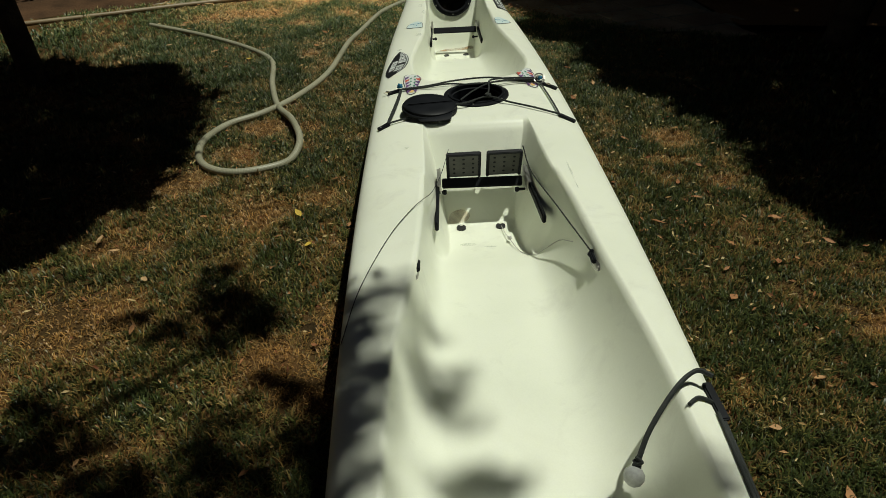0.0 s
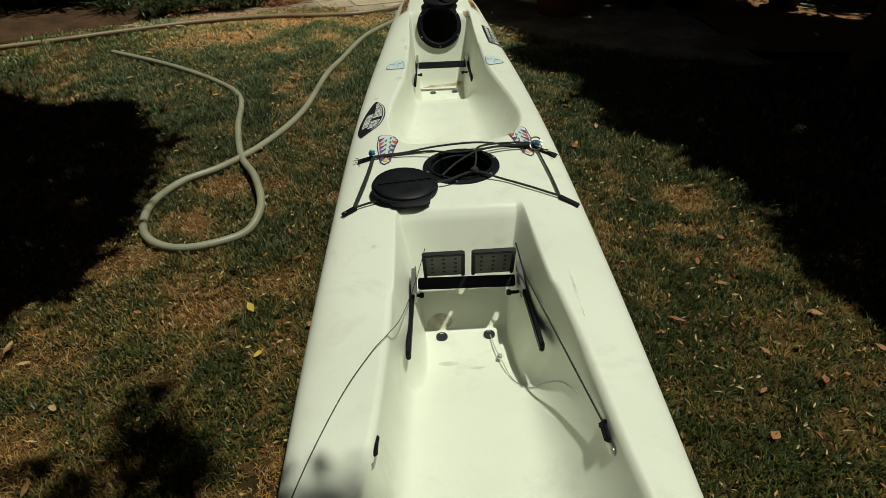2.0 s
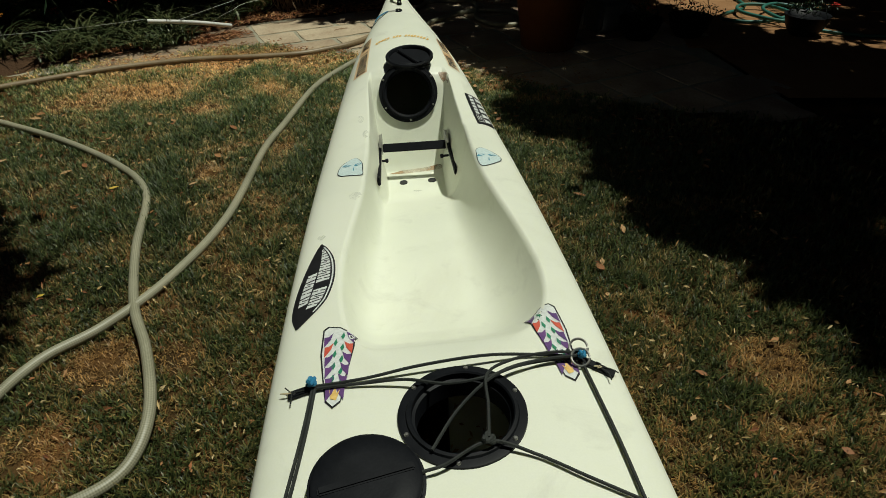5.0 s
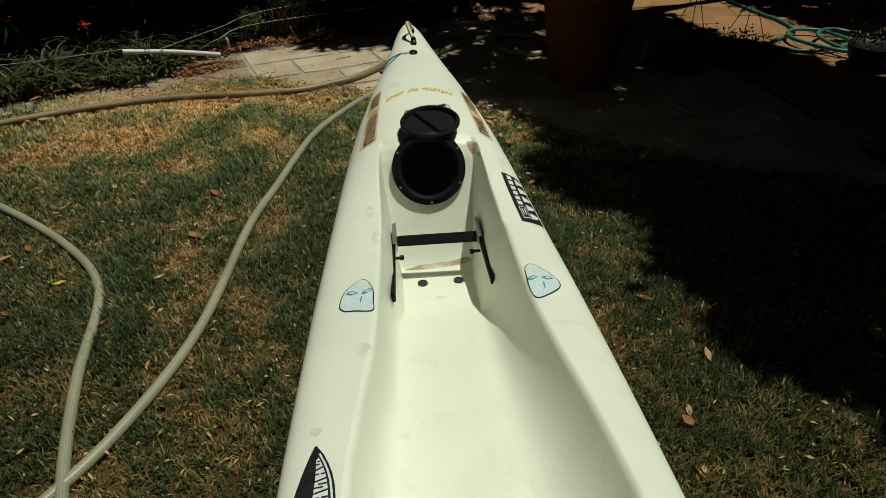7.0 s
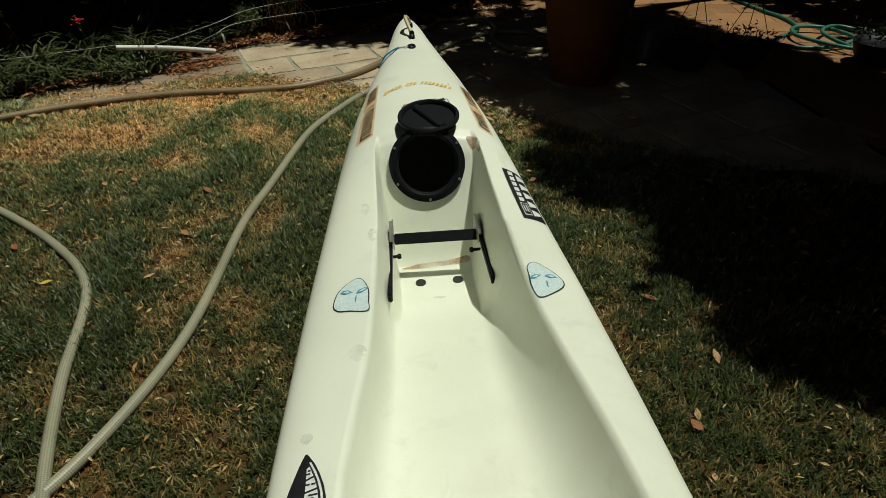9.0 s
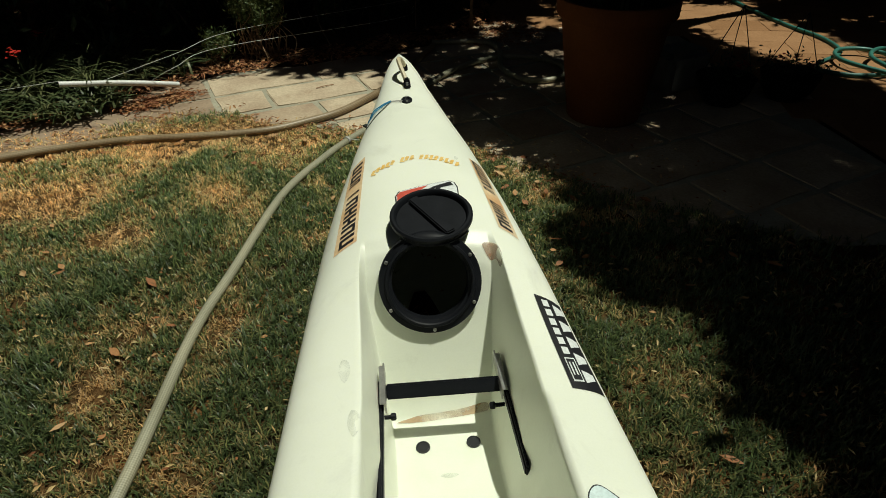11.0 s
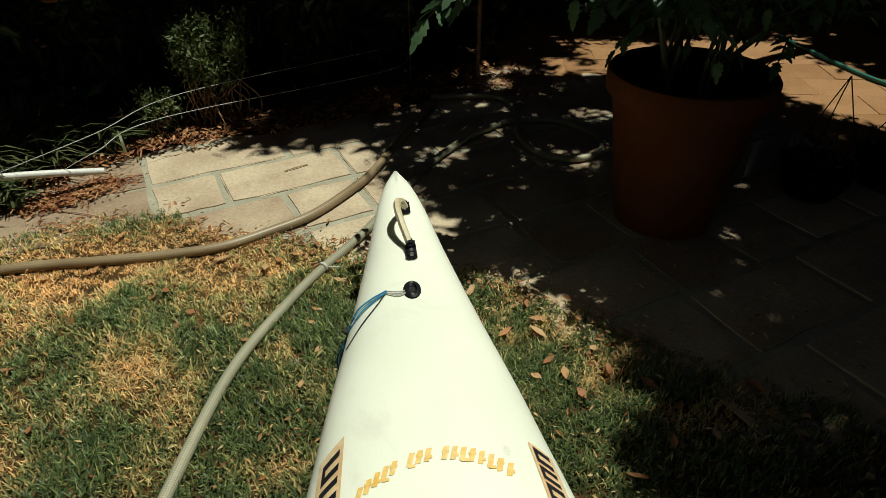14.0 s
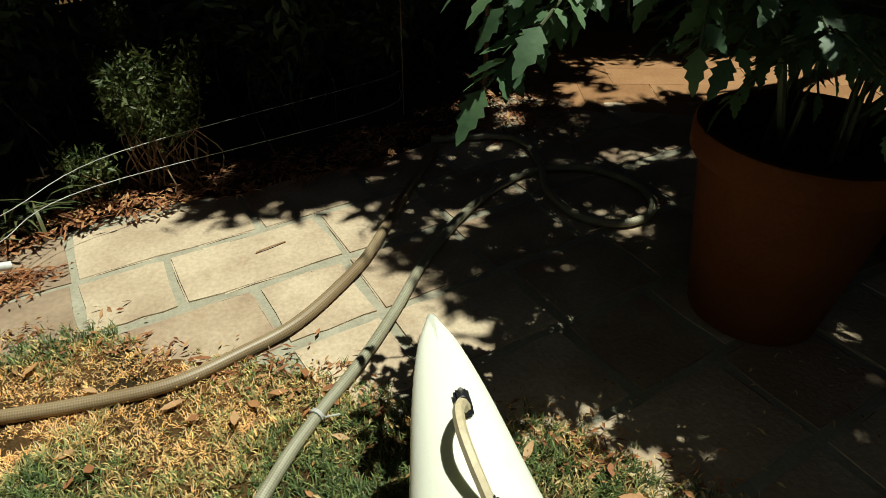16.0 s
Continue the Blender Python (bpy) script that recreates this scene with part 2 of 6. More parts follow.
def hose_material(name, colors):
    """Reinforced hose: a crossing braid shows through the skin."""
    m = mat(name, colors, 5, 200, 0.45, 0.1)
    nt = m.node_tree
    b = nt.nodes["Principled BSDF"]
    uv, sep = nt.nodes.new("ShaderNodeUVMap"), nt.nodes.new("ShaderNodeSeparateXYZ")
    nt.links.new(uv.outputs[0], sep.inputs[0])

    def op(kind, a, c):
        n = nt.nodes.new("ShaderNodeMath")
        n.operation = kind
        for k, v in enumerate((a, c)):
            if isinstance(v, (int, float)):
                n.inputs[k].default_value = v
            elif v is not None:
                nt.links.new(v, n.inputs[k])
        return n.outputs[0]

    u, v = op("MULTIPLY", sep.outputs[0], 520.0), op("MULTIPLY", sep.outputs[1], 8 * 2 * math.pi)
    braid = op("MULTIPLY", op("SINE", op("ADD", u, v), None), op("SINE", op("SUBTRACT", u, v), None))
    mix = nt.nodes.new("ShaderNodeMix")
    mix.data_type, mix.blend_type = "RGBA", "MULTIPLY"
    nt.links.new(op("MULTIPLY_ADD", braid, 0.32), mix.inputs[0])
    src = b.inputs["Base Color"].links[0].from_socket
    nt.links.new(src, mix.inputs[6])
    mix.inputs[7].default_value = (0.35, 0.36, 0.32, 1)
    nt.links.new(mix.outputs[2], b.inputs["Base Color"])
    return m


M_HOSE = hose_material("braided_hose", [(0.38, 0.36, 0.25), (0.46, 0.44, 0.32), (0.52, 0.48, 0.34)])
M_HOSE_BROWN = hose_material("weathered_hose", [(0.32, 0.22, 0.12), (0.46, 0.35, 0.21)])


# ---- building helpers ----
def mesh_of(name, verts, faces, material=None, smooth=False):
    me = bpy.data.meshes.new(name)
    me.from_pydata([tuple(v) for v in verts], [], faces)
    me.update()
    if material:
        me.materials.append(material)
    if smooth:
        me.shade_smooth()
    return me


def finish(name, bm, material, parent=None, label="", smooth=True):
    me = bpy.data.meshes.new(name)
    bmesh.ops.recalc_face_normals(bm, faces=bm.faces)
    bm.to_mesh(me)
    bm.free()
    me.materials.append(material)
    if smooth:
        me.shade_smooth()
        me.set_sharp_from_angle(angle=radians(40))
    ob = new(name, me)
    ob.parent = parent
    if label:
        ob["label"] = label
    return ob


def part(name, bm, material, parent, label="", smooth=True):
    return finish(name, bm, material, parent, label, smooth)


def lerp_table(table, y):
    ys, vs = zip(*table)
    return float(np.interp(y, ys, vs))


def smooth_table(table, y):
    """Interpolates with Catmull-Rom tangents."""
    ys, vs = zip(*table)
    if y <= ys[0]:
        return vs[0]
    if y >= ys[-1]:
        return vs[-1]
    k = int(np.searchsorted(ys, y, side="right")) - 1
    h = ys[k + 1] - ys[k]
    f = (y - ys[k]) / h
    m0 = (vs[k + 1] - vs[k - 1]) / (ys[k + 1] - ys[k - 1]) if k > 0 else (vs[1] - vs[0]) / h
    m1 = (vs[k + 2] - vs[k]) / (ys[k + 2] - ys[k]) if k + 2 < len(ys) else (vs[k + 1] - vs[k]) / h
    return (2 * f**3 - 3 * f**2 + 1) * vs[k] + (f**3 - 2 * f**2 + f) * h * m0 + (-2 * f**3 + 3 * f**2) * vs[k + 1] + (f**3 - f**2) * h * m1


def spline(points, steps=8):
    """Points along a Catmull-Rom curve through the given ones."""
    p = [Vector(q) for q in points]
    p = [2 * p[0] - p[1]] + p + [2 * p[-1] - p[-2]]
    out = []
    for a, b, c, d in zip(p, p[1:], p[2:], p[3:]):
        for k in range(steps):
            f = k / steps
            out.append(0.5 * (2 * b + (c - a) * f + (2 * a - 5 * b + 4 * c - d) * f * f + (3 * b - a - 3 * c + d) * f**3))
    return out + [p[-2]]


def tube(bm, points, radius, sides=8, steps=8, squash=1.0, closed_ends=True):
    """A round bar along a curve; radius may be a function of the share of its length."""
    pts = spline(points, steps) if steps else [Vector(q) for q in points]
    rings = []
    for k, q in enumerate(pts):
        d = (pts[min(k + 1, len(pts) - 1)] - pts[max(k - 1, 0)]).normalized()
        side = d.cross(Vector((0, 0, 1)))
        side = side.normalized() if side.length > 1e-3 else Vector((1, 0, 0))
        up = side.cross(d).normalized()
        r = radius(k / (len(pts) - 1)) if callable(radius) else radius
        rings.append([bm.verts.new(q + r * (math.cos(a) * side + squash * math.sin(a) * up)) for a in np.linspace(0, 2 * math.pi, sides, endpoint=False)])
    uv = bm.loops.layers.uv.verify()
    run = 0.0
    for i, (a, b) in enumerate(zip(rings, rings[1:])):
        step = (pts[i + 1] - pts[i]).length
        for j in range(sides):
            f = bm.faces.new((a[j], a[(j + 1) % sides], b[(j + 1) % sides], b[j]))
            for loop, q in zip(f.loops, ((run, j), (run, j + 1), (run + step, j + 1), (run + step, j))):
                loop[uv].uv = (q[0], q[1] / sides)
        run += step
    if closed_ends:
        bm.faces.new(rings[0][::-1])
        bm.faces.new(rings[-1])
    return bm


def lathe(bm, profile, sides=32, m=Matrix()):
    """Turns a profile of (radius, height) round the z axis of m."""
    rings = []
    for r, z in profile:
        if r < 1e-5:
            rings.append([bm.verts.new(m @ Vector((0, 0, z)))])
        else:
            rings.append([bm.verts.new(m @ Vector((r * math.cos(a), r * math.sin(a), z))) for a in np.linspace(0, 2 * math.pi, sides, endpoint=False)])
    for a, b in zip(rings, rings[1:]):
        for j in range(sides):
            k = (j + 1) % sides
            q = [a[j % len(a)], a[k % len(a)], b[k % len(b)], b[j % len(b)]]
            q = list(dict.fromkeys(q))
            if len(q) > 2:
                bm.faces.new(q)
    return bm


def box(bm, sx, sy, sz, m=Matrix(), bevel=0.0):
    r = bmesh.ops.create_cube(bm, size=1.0, matrix=m @ Matrix.Diagonal((sx, sy, sz, 1)))
    if bevel:
        edges = list({e for v in r["verts"] for e in v.link_edges})
        bmesh.ops.bevel(bm, geom=edges, offset=bevel, segments=2, affect="EDGES")
    return bm


def leaf_cloud(name, centres, per, size, spread, material, seed, flat=0.6, parent=None, gaps=()):
    """Many small pointed leaves scattered round the centres, as one mesh."""
    rng = np.random.default_rng(seed)
    c = np.repeat(np.asarray(centres, float), per, axis=0)
    n = len(c)
    p = c + rng.normal(0, 1, (n, 3)) * np.asarray(spread)
    for gx, gy, gr in gaps:
        p = p[np.hypot(p[:, 0] - p[:, 2] * TO_SUN.x / TO_SUN.z - gx, p[:, 1] - p[:, 2] * TO_SUN.y / TO_SUN.z - gy) > gr]
    n = len(p)
    nor = rng.normal(0, 1, (n, 3)) * (1, 1, 0.7) + (0, 0, flat)
    nor /= np.linalg.norm(nor, axis=1)[:, None]
    a = np.cross(nor, rng.normal(0, 1, (n, 3)))
    a /= np.linalg.norm(a, axis=1)[:, None]
    b = np.cross(nor, a)
    s = (size * rng.uniform(0.6, 1.3, n))[:, None]
    w = s * 0.34
    v = np.stack([p - a * s, p - a * s * 0.1 + b * w + nor * w * 0.25, p + a * s, p - a * s * 0.1 - b * w + nor * w * 0.25], 1).reshape(-1, 3)
    k = np.arange(n) * 4
    f = np.concatenate([np.stack([k, k + 1, k + 2], 1), np.stack([k, k + 2, k + 3], 1)])
    me = bpy.data.meshes.new(name)
    me.from_pydata(v.tolist(), [], f.tolist())
    me.materials.append(material)
    ob = new(name, me)
    ob.parent = parent
    return ob

# ---- the boat's place: its own axes, y to the bow ----
KAYAK = Matrix.Translation((0.16, 0, 0)) @ pose(0, 0, 0, 0, 0, -2.64) @ pose(0, 0, 0, 0, -2.5, 0)
BEAM = [(-1.0, 0.02), (-0.8, 0.10), (-0.4, 0.24), (0.0, 0.325), (0.6, 0.352), (1.0, 0.368), (1.5, 0.378), (2.0, 0.379), (2.5, 0.374), (2.9, 0.362), (3.3, 0.342),
        (3.7, 0.315), (4.1, 0.276), (4.35, 0.239), (4.55, 0.199), (4.64, 0.181), (4.82, 0.141), (5.05, 0.096), (5.24, 0.064), (5.36, 0.036), (5.427, 0.008)]
SHEER = [(-1.0, 0.34), (0, 0.30), (3.6, 0.30), (4.1, 0.32), (4.6, 0.39), (5.0, 0.43), (5.427, 0.475)]
CROWN = [(-1.0, 0.37), (0, 0.385), (3.3, 0.385), (3.8, 0.40), (4.1, 0.455), (4.4, 0.485), (4.86, 0.508), (5.2, 0.503), (5.427, 0.487)]
FULL = [(-1.0, 3.0), (3.4, 3.4), (4.1, 2.6), (4.5, 2.3), (5.427, 2.2)]
RIM_PORT = [(-0.2, 0.16), (0.0, 0.207), (0.4, 0.247), (0.75, 0.253), (0.9, 0.247), (1.05, 0.227), (1.2, 0.203), (1.35, 0.190), (1.6, 0.180), (2.05, 0.180), (2.3, 0.16),
            (2.48, 0.15), (2.53, 0.185), (2.6, 0.208), (2.72, 0.224), (2.87, 0.223), (3.04, 0.202), (3.2, 0.178), (3.35, 0.168), (3.6, 0.160), (4.1, 0.155), (4.5, 0.10), (5.427, 0.004)]
RIM_STARBOARD = [(-0.2, 0.16), (0.0, 0.233), (0.4, 0.277), (0.75, 0.283), (0.9, 0.279), (1.05, 0.267), (1.2, 0.252), (1.35, 0.242), (1.5, 0.230), (1.62, 0.217), (1.75, 0.206), (2.05, 0.188), (2.3, 0.16),
                 (2.48, 0.15), (2.53, 0.21), (2.6, 0.25), (2.72, 0.274), (2.85, 0.268), (3.02, 0.244), (3.16, 0.220), (3.3, 0.201), (3.5, 0.192), (3.65, 0.190), (3.8, 0.187), (4.1, 0.168), (4.5, 0.10), (5.427, 0.004)]
SOLE = [(-0.2, 0.05), (0.1, 0.08), (0.6, 0.115), (1.0, 0.12), (1.3, 0.12), (1.5, 0.125), (1.60, 0.118), (1.68, 0.108), (1.85, 0.113), (1.95, 0.142), (2.05, 0.168), (2.3, 0.12), (2.48, 0.07), (2.6, 0.09),
        (2.8, 0.115), (3.05, 0.12), (3.3, 0.118), (3.52, 0.12), (3.60, 0.116), (3.66, 0.112), (3.85, 0.116), (3.95, 0.134), (4.1, 0.152), (4.5, 0.08), (5.427, 0.002)]
SOLE_STARBOARD = [(-0.2, 0.0), (0.3, -0.02), (0.7, -0.03), (1.4, -0.025), (1.56, -0.004), (1.66, 0.012), (1.8, 0.006), (2.0, 0.0), (2.5, 0.0), (2.62, -0.01), (2.75, -0.025), (3.4, -0.03), (3.54, -0.02), (3.64, 0.0), (6.0, 0.0)]
# 0: straight footwell walls, 1: soft seat bowl
SOFT = [(-0.2, 1.0), (1.565, 1.0), (1.67, 0.0), (2.3, 0.0), (2.5, 1.0), (3.55, 1.0), (3.65, 0.0), (6, 0.0)]
FLOOR = [(-0.2, 0.22), (0.3, 0.21), (0.7, 0.205), (1.2, 0.203), (1.42, 0.182), (1.55, 0.142), (1.66, 0.108), (1.74, 0.097), (1.84, 0.095), (2.6, 0.22), (2.8, 0.215), (3.1, 0.208),
         (3.38, 0.185), (3.52, 0.144), (3.62, 0.105), (3.7, 0.09), (3.88, 0.085)]
DEPTH = [(-0.3, 0.0), (0.0, 0.85), (0.2, 1.0), (1.80, 1.0), (1.835, 0.97), (1.86, 0.88), (2.02, 0.10), (2.045, 0.02), (2.07, 0.0), (2.46, 0.0), (2.5, 0.04), (2.54, 0.22), (2.62, 0.66),
         (2.70, 0.92), (2.8, 1.0), (3.83, 1.0), (3.865, 0.97), (3.885, 0.9), (4.05, 0.12), (4.08, 0.04), (4.12, 0.0)]


def ease(f):
    f = min(1.0, max(0.0, f))
    return f * f * (3 - 2 * f)


def deck_height(x, y):
    b, zs, zc, n = smooth_table(BEAM, y), lerp_table(SHEER, y), smooth_table(CROWN, y), lerp_table(FULL, y)
    u = min(1.0, abs(x) / b)
    return zs + (zc - zs) * (1 - u**n) ** (1 / n)


def rim_at(y, x):
    """Half width of the well's mouth; its starboard lip lies a little further out."""
    return smooth_table(RIM_STARBOARD if x > 0 else RIM_PORT, y)


def sole_at(y, x):
    """Half width of the well's floor, which rounds up sooner to starboard in the seats."""
    return min(smooth_table(SOLE, y) + (lerp_table(SOLE_STARBOARD, y) if x > 0 else 0.0), rim_at(y, x) - 0.012)


def surface(x, y):
    """Height of the boat's upper skin, wells and all."""
    z = deck_height(x, y)
    k = lerp_table(DEPTH, y)
    if k <= 0:
        return z
    w, s, f = rim_at(y, x), sole_at(y, x), smooth_table(FLOOR, y)
    a = (abs(x) - s) / max(1e-4, w - s)
    g, q = min(1.0, max(0.0, a)), lerp_table(SOFT, y)
    straight = 0.35 * ease(g) + 0.65 * min(1, max(0, 1.12 * g - 0.06))
    bowl_shape = 0.88 * g ** (2.8 if x > 0 else 4.2) + 0.12 * g * g
    well = f + (z - f) * (straight + q * (bowl_shape - straight))
    return z + k * (min(well, z) - z)


BULK_C = Vector((0.003, 4.0195, 0.3816))
BULK_N = Vector((0, -0.889, 0.457))
HATCH_C = Vector((0.024, 2.292, 0.386))


def build_hull(parent):
    ys = [y for a, b, n in ((-1.0, 0.0, 26), (0.0, 1.54, 52), (1.54, 1.70, 24), (1.70, 1.78, 6), (1.78, 2.1, 44), (2.1, 2.44, 34), (2.44, 2.85, 40), (2.85, 3.5, 26), (3.5, 3.68, 26), (3.68, 3.82, 10), (3.82, 4.14, 44), (4.14, 5.2, 50), (5.2, 5.427, 24)) for y in np.linspace(a, b, n, endpoint=False)]
    ys.append(5.427)
    verts, faces, width = [], [], 0
    for y in ys:
        b, zs = smooth_table(BEAM, y), lerp_table(SHEER, y)
        tops = []
        for sign in (1, -1):
            w = min(rim_at(y, sign), 0.86 * b)
            s = min(sole_at(y, sign), 0.92 * w)
            half = list(np.linspace(0, s, 12, endpoint=False)) + list(np.linspace(s, w, 22, endpoint=False)) + [w + (b - w) * math.sin(f * math.pi / 2) for f in np.linspace(0, 1, 22)]
            tops.append([(sign * x, y, surface(sign * x, y)) for x in half])
        top = tops[0]
        keel = 0.0 if y < 4.3 else 0.0 + 0.25 * ((y - 4.3) / 1.127) ** 3
        side = []
        for a in np.linspace(0, math.pi / 2, 16)[1:]:
            side.append((b * math.cos(a) ** 0.8 if a < math.pi / 2 - 1e-6 else 0.0, y, zs - (zs - keel) * math.sin(a) ** 0.85))
        right = top + side
        left = tops[1][1:] + [(-x, yy, z) for x, yy, z in side[:-1]]
        ring = right + left[::-1]
        width = len(ring)
        verts += ring
    n = len(ys)
    for i in range(n - 1):
        for j in range(width):
            q = (i * width + j, i * width + (j + 1) % width, (i + 1) * width + (j + 1) % width, (i + 1) * width + j)
            c = sum((Vector(verts[k]) for k in q), Vector()) / 4
            if c.z > 0.25 and (c.xy - HATCH_C.xy).length < 0.106:
                continue
            d = c - BULK_C
            if abs(d.dot(BULK_N)) < 0.05 and d.length < 0.104 and c.z > 0.2:
                continue
            faces.append(q[::-1])
    faces.append(tuple(range(width)))
    faces.append(tuple(range((n - 1) * width, n * width))[::-1])
    ob = new("hull", mesh_of("hull", verts, faces, M_HULL, True))
    ob.parent = parent
    return ob


kayak = tagged(new("kayak"), "long white plastic double sit-on-top kayak lying on the lawn", "kayak")
kayak.matrix_world = KAYAK
build_hull(kayak)


# ---- ground ----
LAWN_EDGE = [(-2.5, 5.55), (-1.6, 5.95), (-1.2, 6.0), (-0.73, 6.12), (-0.455, 6.10), (-0.2, 5.93), (0.06, 5.85), (0.26, 5.72), (0.39, 5.6), (0.64, 5.54), (0.78, 5.45), (0.92, 5.27), (1.3, 4.9), (1.9, 4.5), (3.0, 4.2)]


BED_EDGE = [(-3.2, 5.0), (-1.6, 6.0), (-1.42, 6.12), (-1.17, 6.32), (-0.9, 6.53), (-0.6, 6.75), (-0.3, 6.83), (-0.08, 6.83), (0.33, 6.93), (0.7, 7.1), (1.04, 7.34), (1.25, 7.8), (1.6, 8.6), (3.0, 12)]


def build_ground():
    verts, faces = [], []
    xs = [-400, -60, -12] + list(np.linspace(-6, 6, 161)) + [12, 60, 400]
    ys = [-400, -60, -12] + list(np.linspace(-4, 10, 201)) + [16, 60, 400]
    for y in ys:
        for x in xs:
            verts.append((x, y, 0.010 * noise.noise((x * 1.3, y * 1.3, 0)) - 0.05 * min(1.0, max(0.0, (y - lerp_table(LAWN_EDGE, x)) / 0.14))))
    n = len(xs)
    for i in range(len(ys) - 1):
        for j in range(n - 1):
            faces.append((i * n + j, i * n + j + 1, (i + 1) * n + j + 1, (i + 1) * n + j))
    return tagged(new("ground", mesh_of("ground", verts, faces, M_SOIL, True)), "brown thatch and dry soil under a patchy lawn", "ground", kind="structure")


build_ground()


def lawn_limit(x):
    return lerp_table(LAWN_EDGE, x)


# worn and burnt spots of the lawn: x, y, radius, strength
DRY_NEAR = [(1.26, 2.67, 0.13, 0.6), (1.31, 2.23, 0.08, 0.4), (1.2, 2.43, 0.07, 0.35), (1.35, 1.33, 0.12, 0.35), (-0.56, 2.11, 0.13, 0.45), (-0.38, 1.3, 0.12, 0.35), (-0.24, 1.44, 0.10, 0.45), (-0.3, 1.17, 0.1, 0.35), (-0.68, 2.94, 0.12, 0.5),
            (-0.46, 2.94, 0.07, 0.5), (-1.01, 1.47, 0.2, 0.35), (-0.35, 2.21, 0.1, 0.3), (-0.98, 2.4, 0.15, 0.35), (-0.76, 2.66, 0.12, 0.25), (0.97, 2.73, 0.06, 0.25), (1.12, 2.45, 0.06, 0.3), (0.89, 2.04, 0.06, 0.2), (1.41, 2.09, 0.08, 0.25)]
DRY_FAR = [(-1.34, 5.24, 0.28, 0.4), (-1.0, 5.3, 0.2, 0.38), (-0.40, 5.29, 0.13, 0.42), (-0.62, 5.79, 0.2, 0.4), (-0.6, 4.22, 0.12, 0.25), (-0.58, 3.81, 0.1, 0.2), (-0.24, 4.36, 0.1, 0.4), (0.92, 3.21, 0.06, 0.2), (0.94, 3.48, 0.05, 0.2), (-0.73, 4.98, 0.12, 0.35), (-0.51, 4.41, 0.08, 0.28),
           (-0.59, 4.14, 0.08, 0.3), (0.85, 4.02, 0.08, 0.25), (0.01, 5.27, 0.07, 0.3), (-0.15, 5.54, 0.15, 0.3), (-0.78, 5.72, 0.25, 0.42), (0.83, 5.21, 0.08, 0.3), (0.91, 5.02, 0.08, 0.25), (0.85, 5.46, 0.12, 0.3), (-0.3, 5.82, 0.22, 0.4), (-1.3, 5.85, 0.3, 0.4), (0.05, 5.7, 0.2, 0.32)]


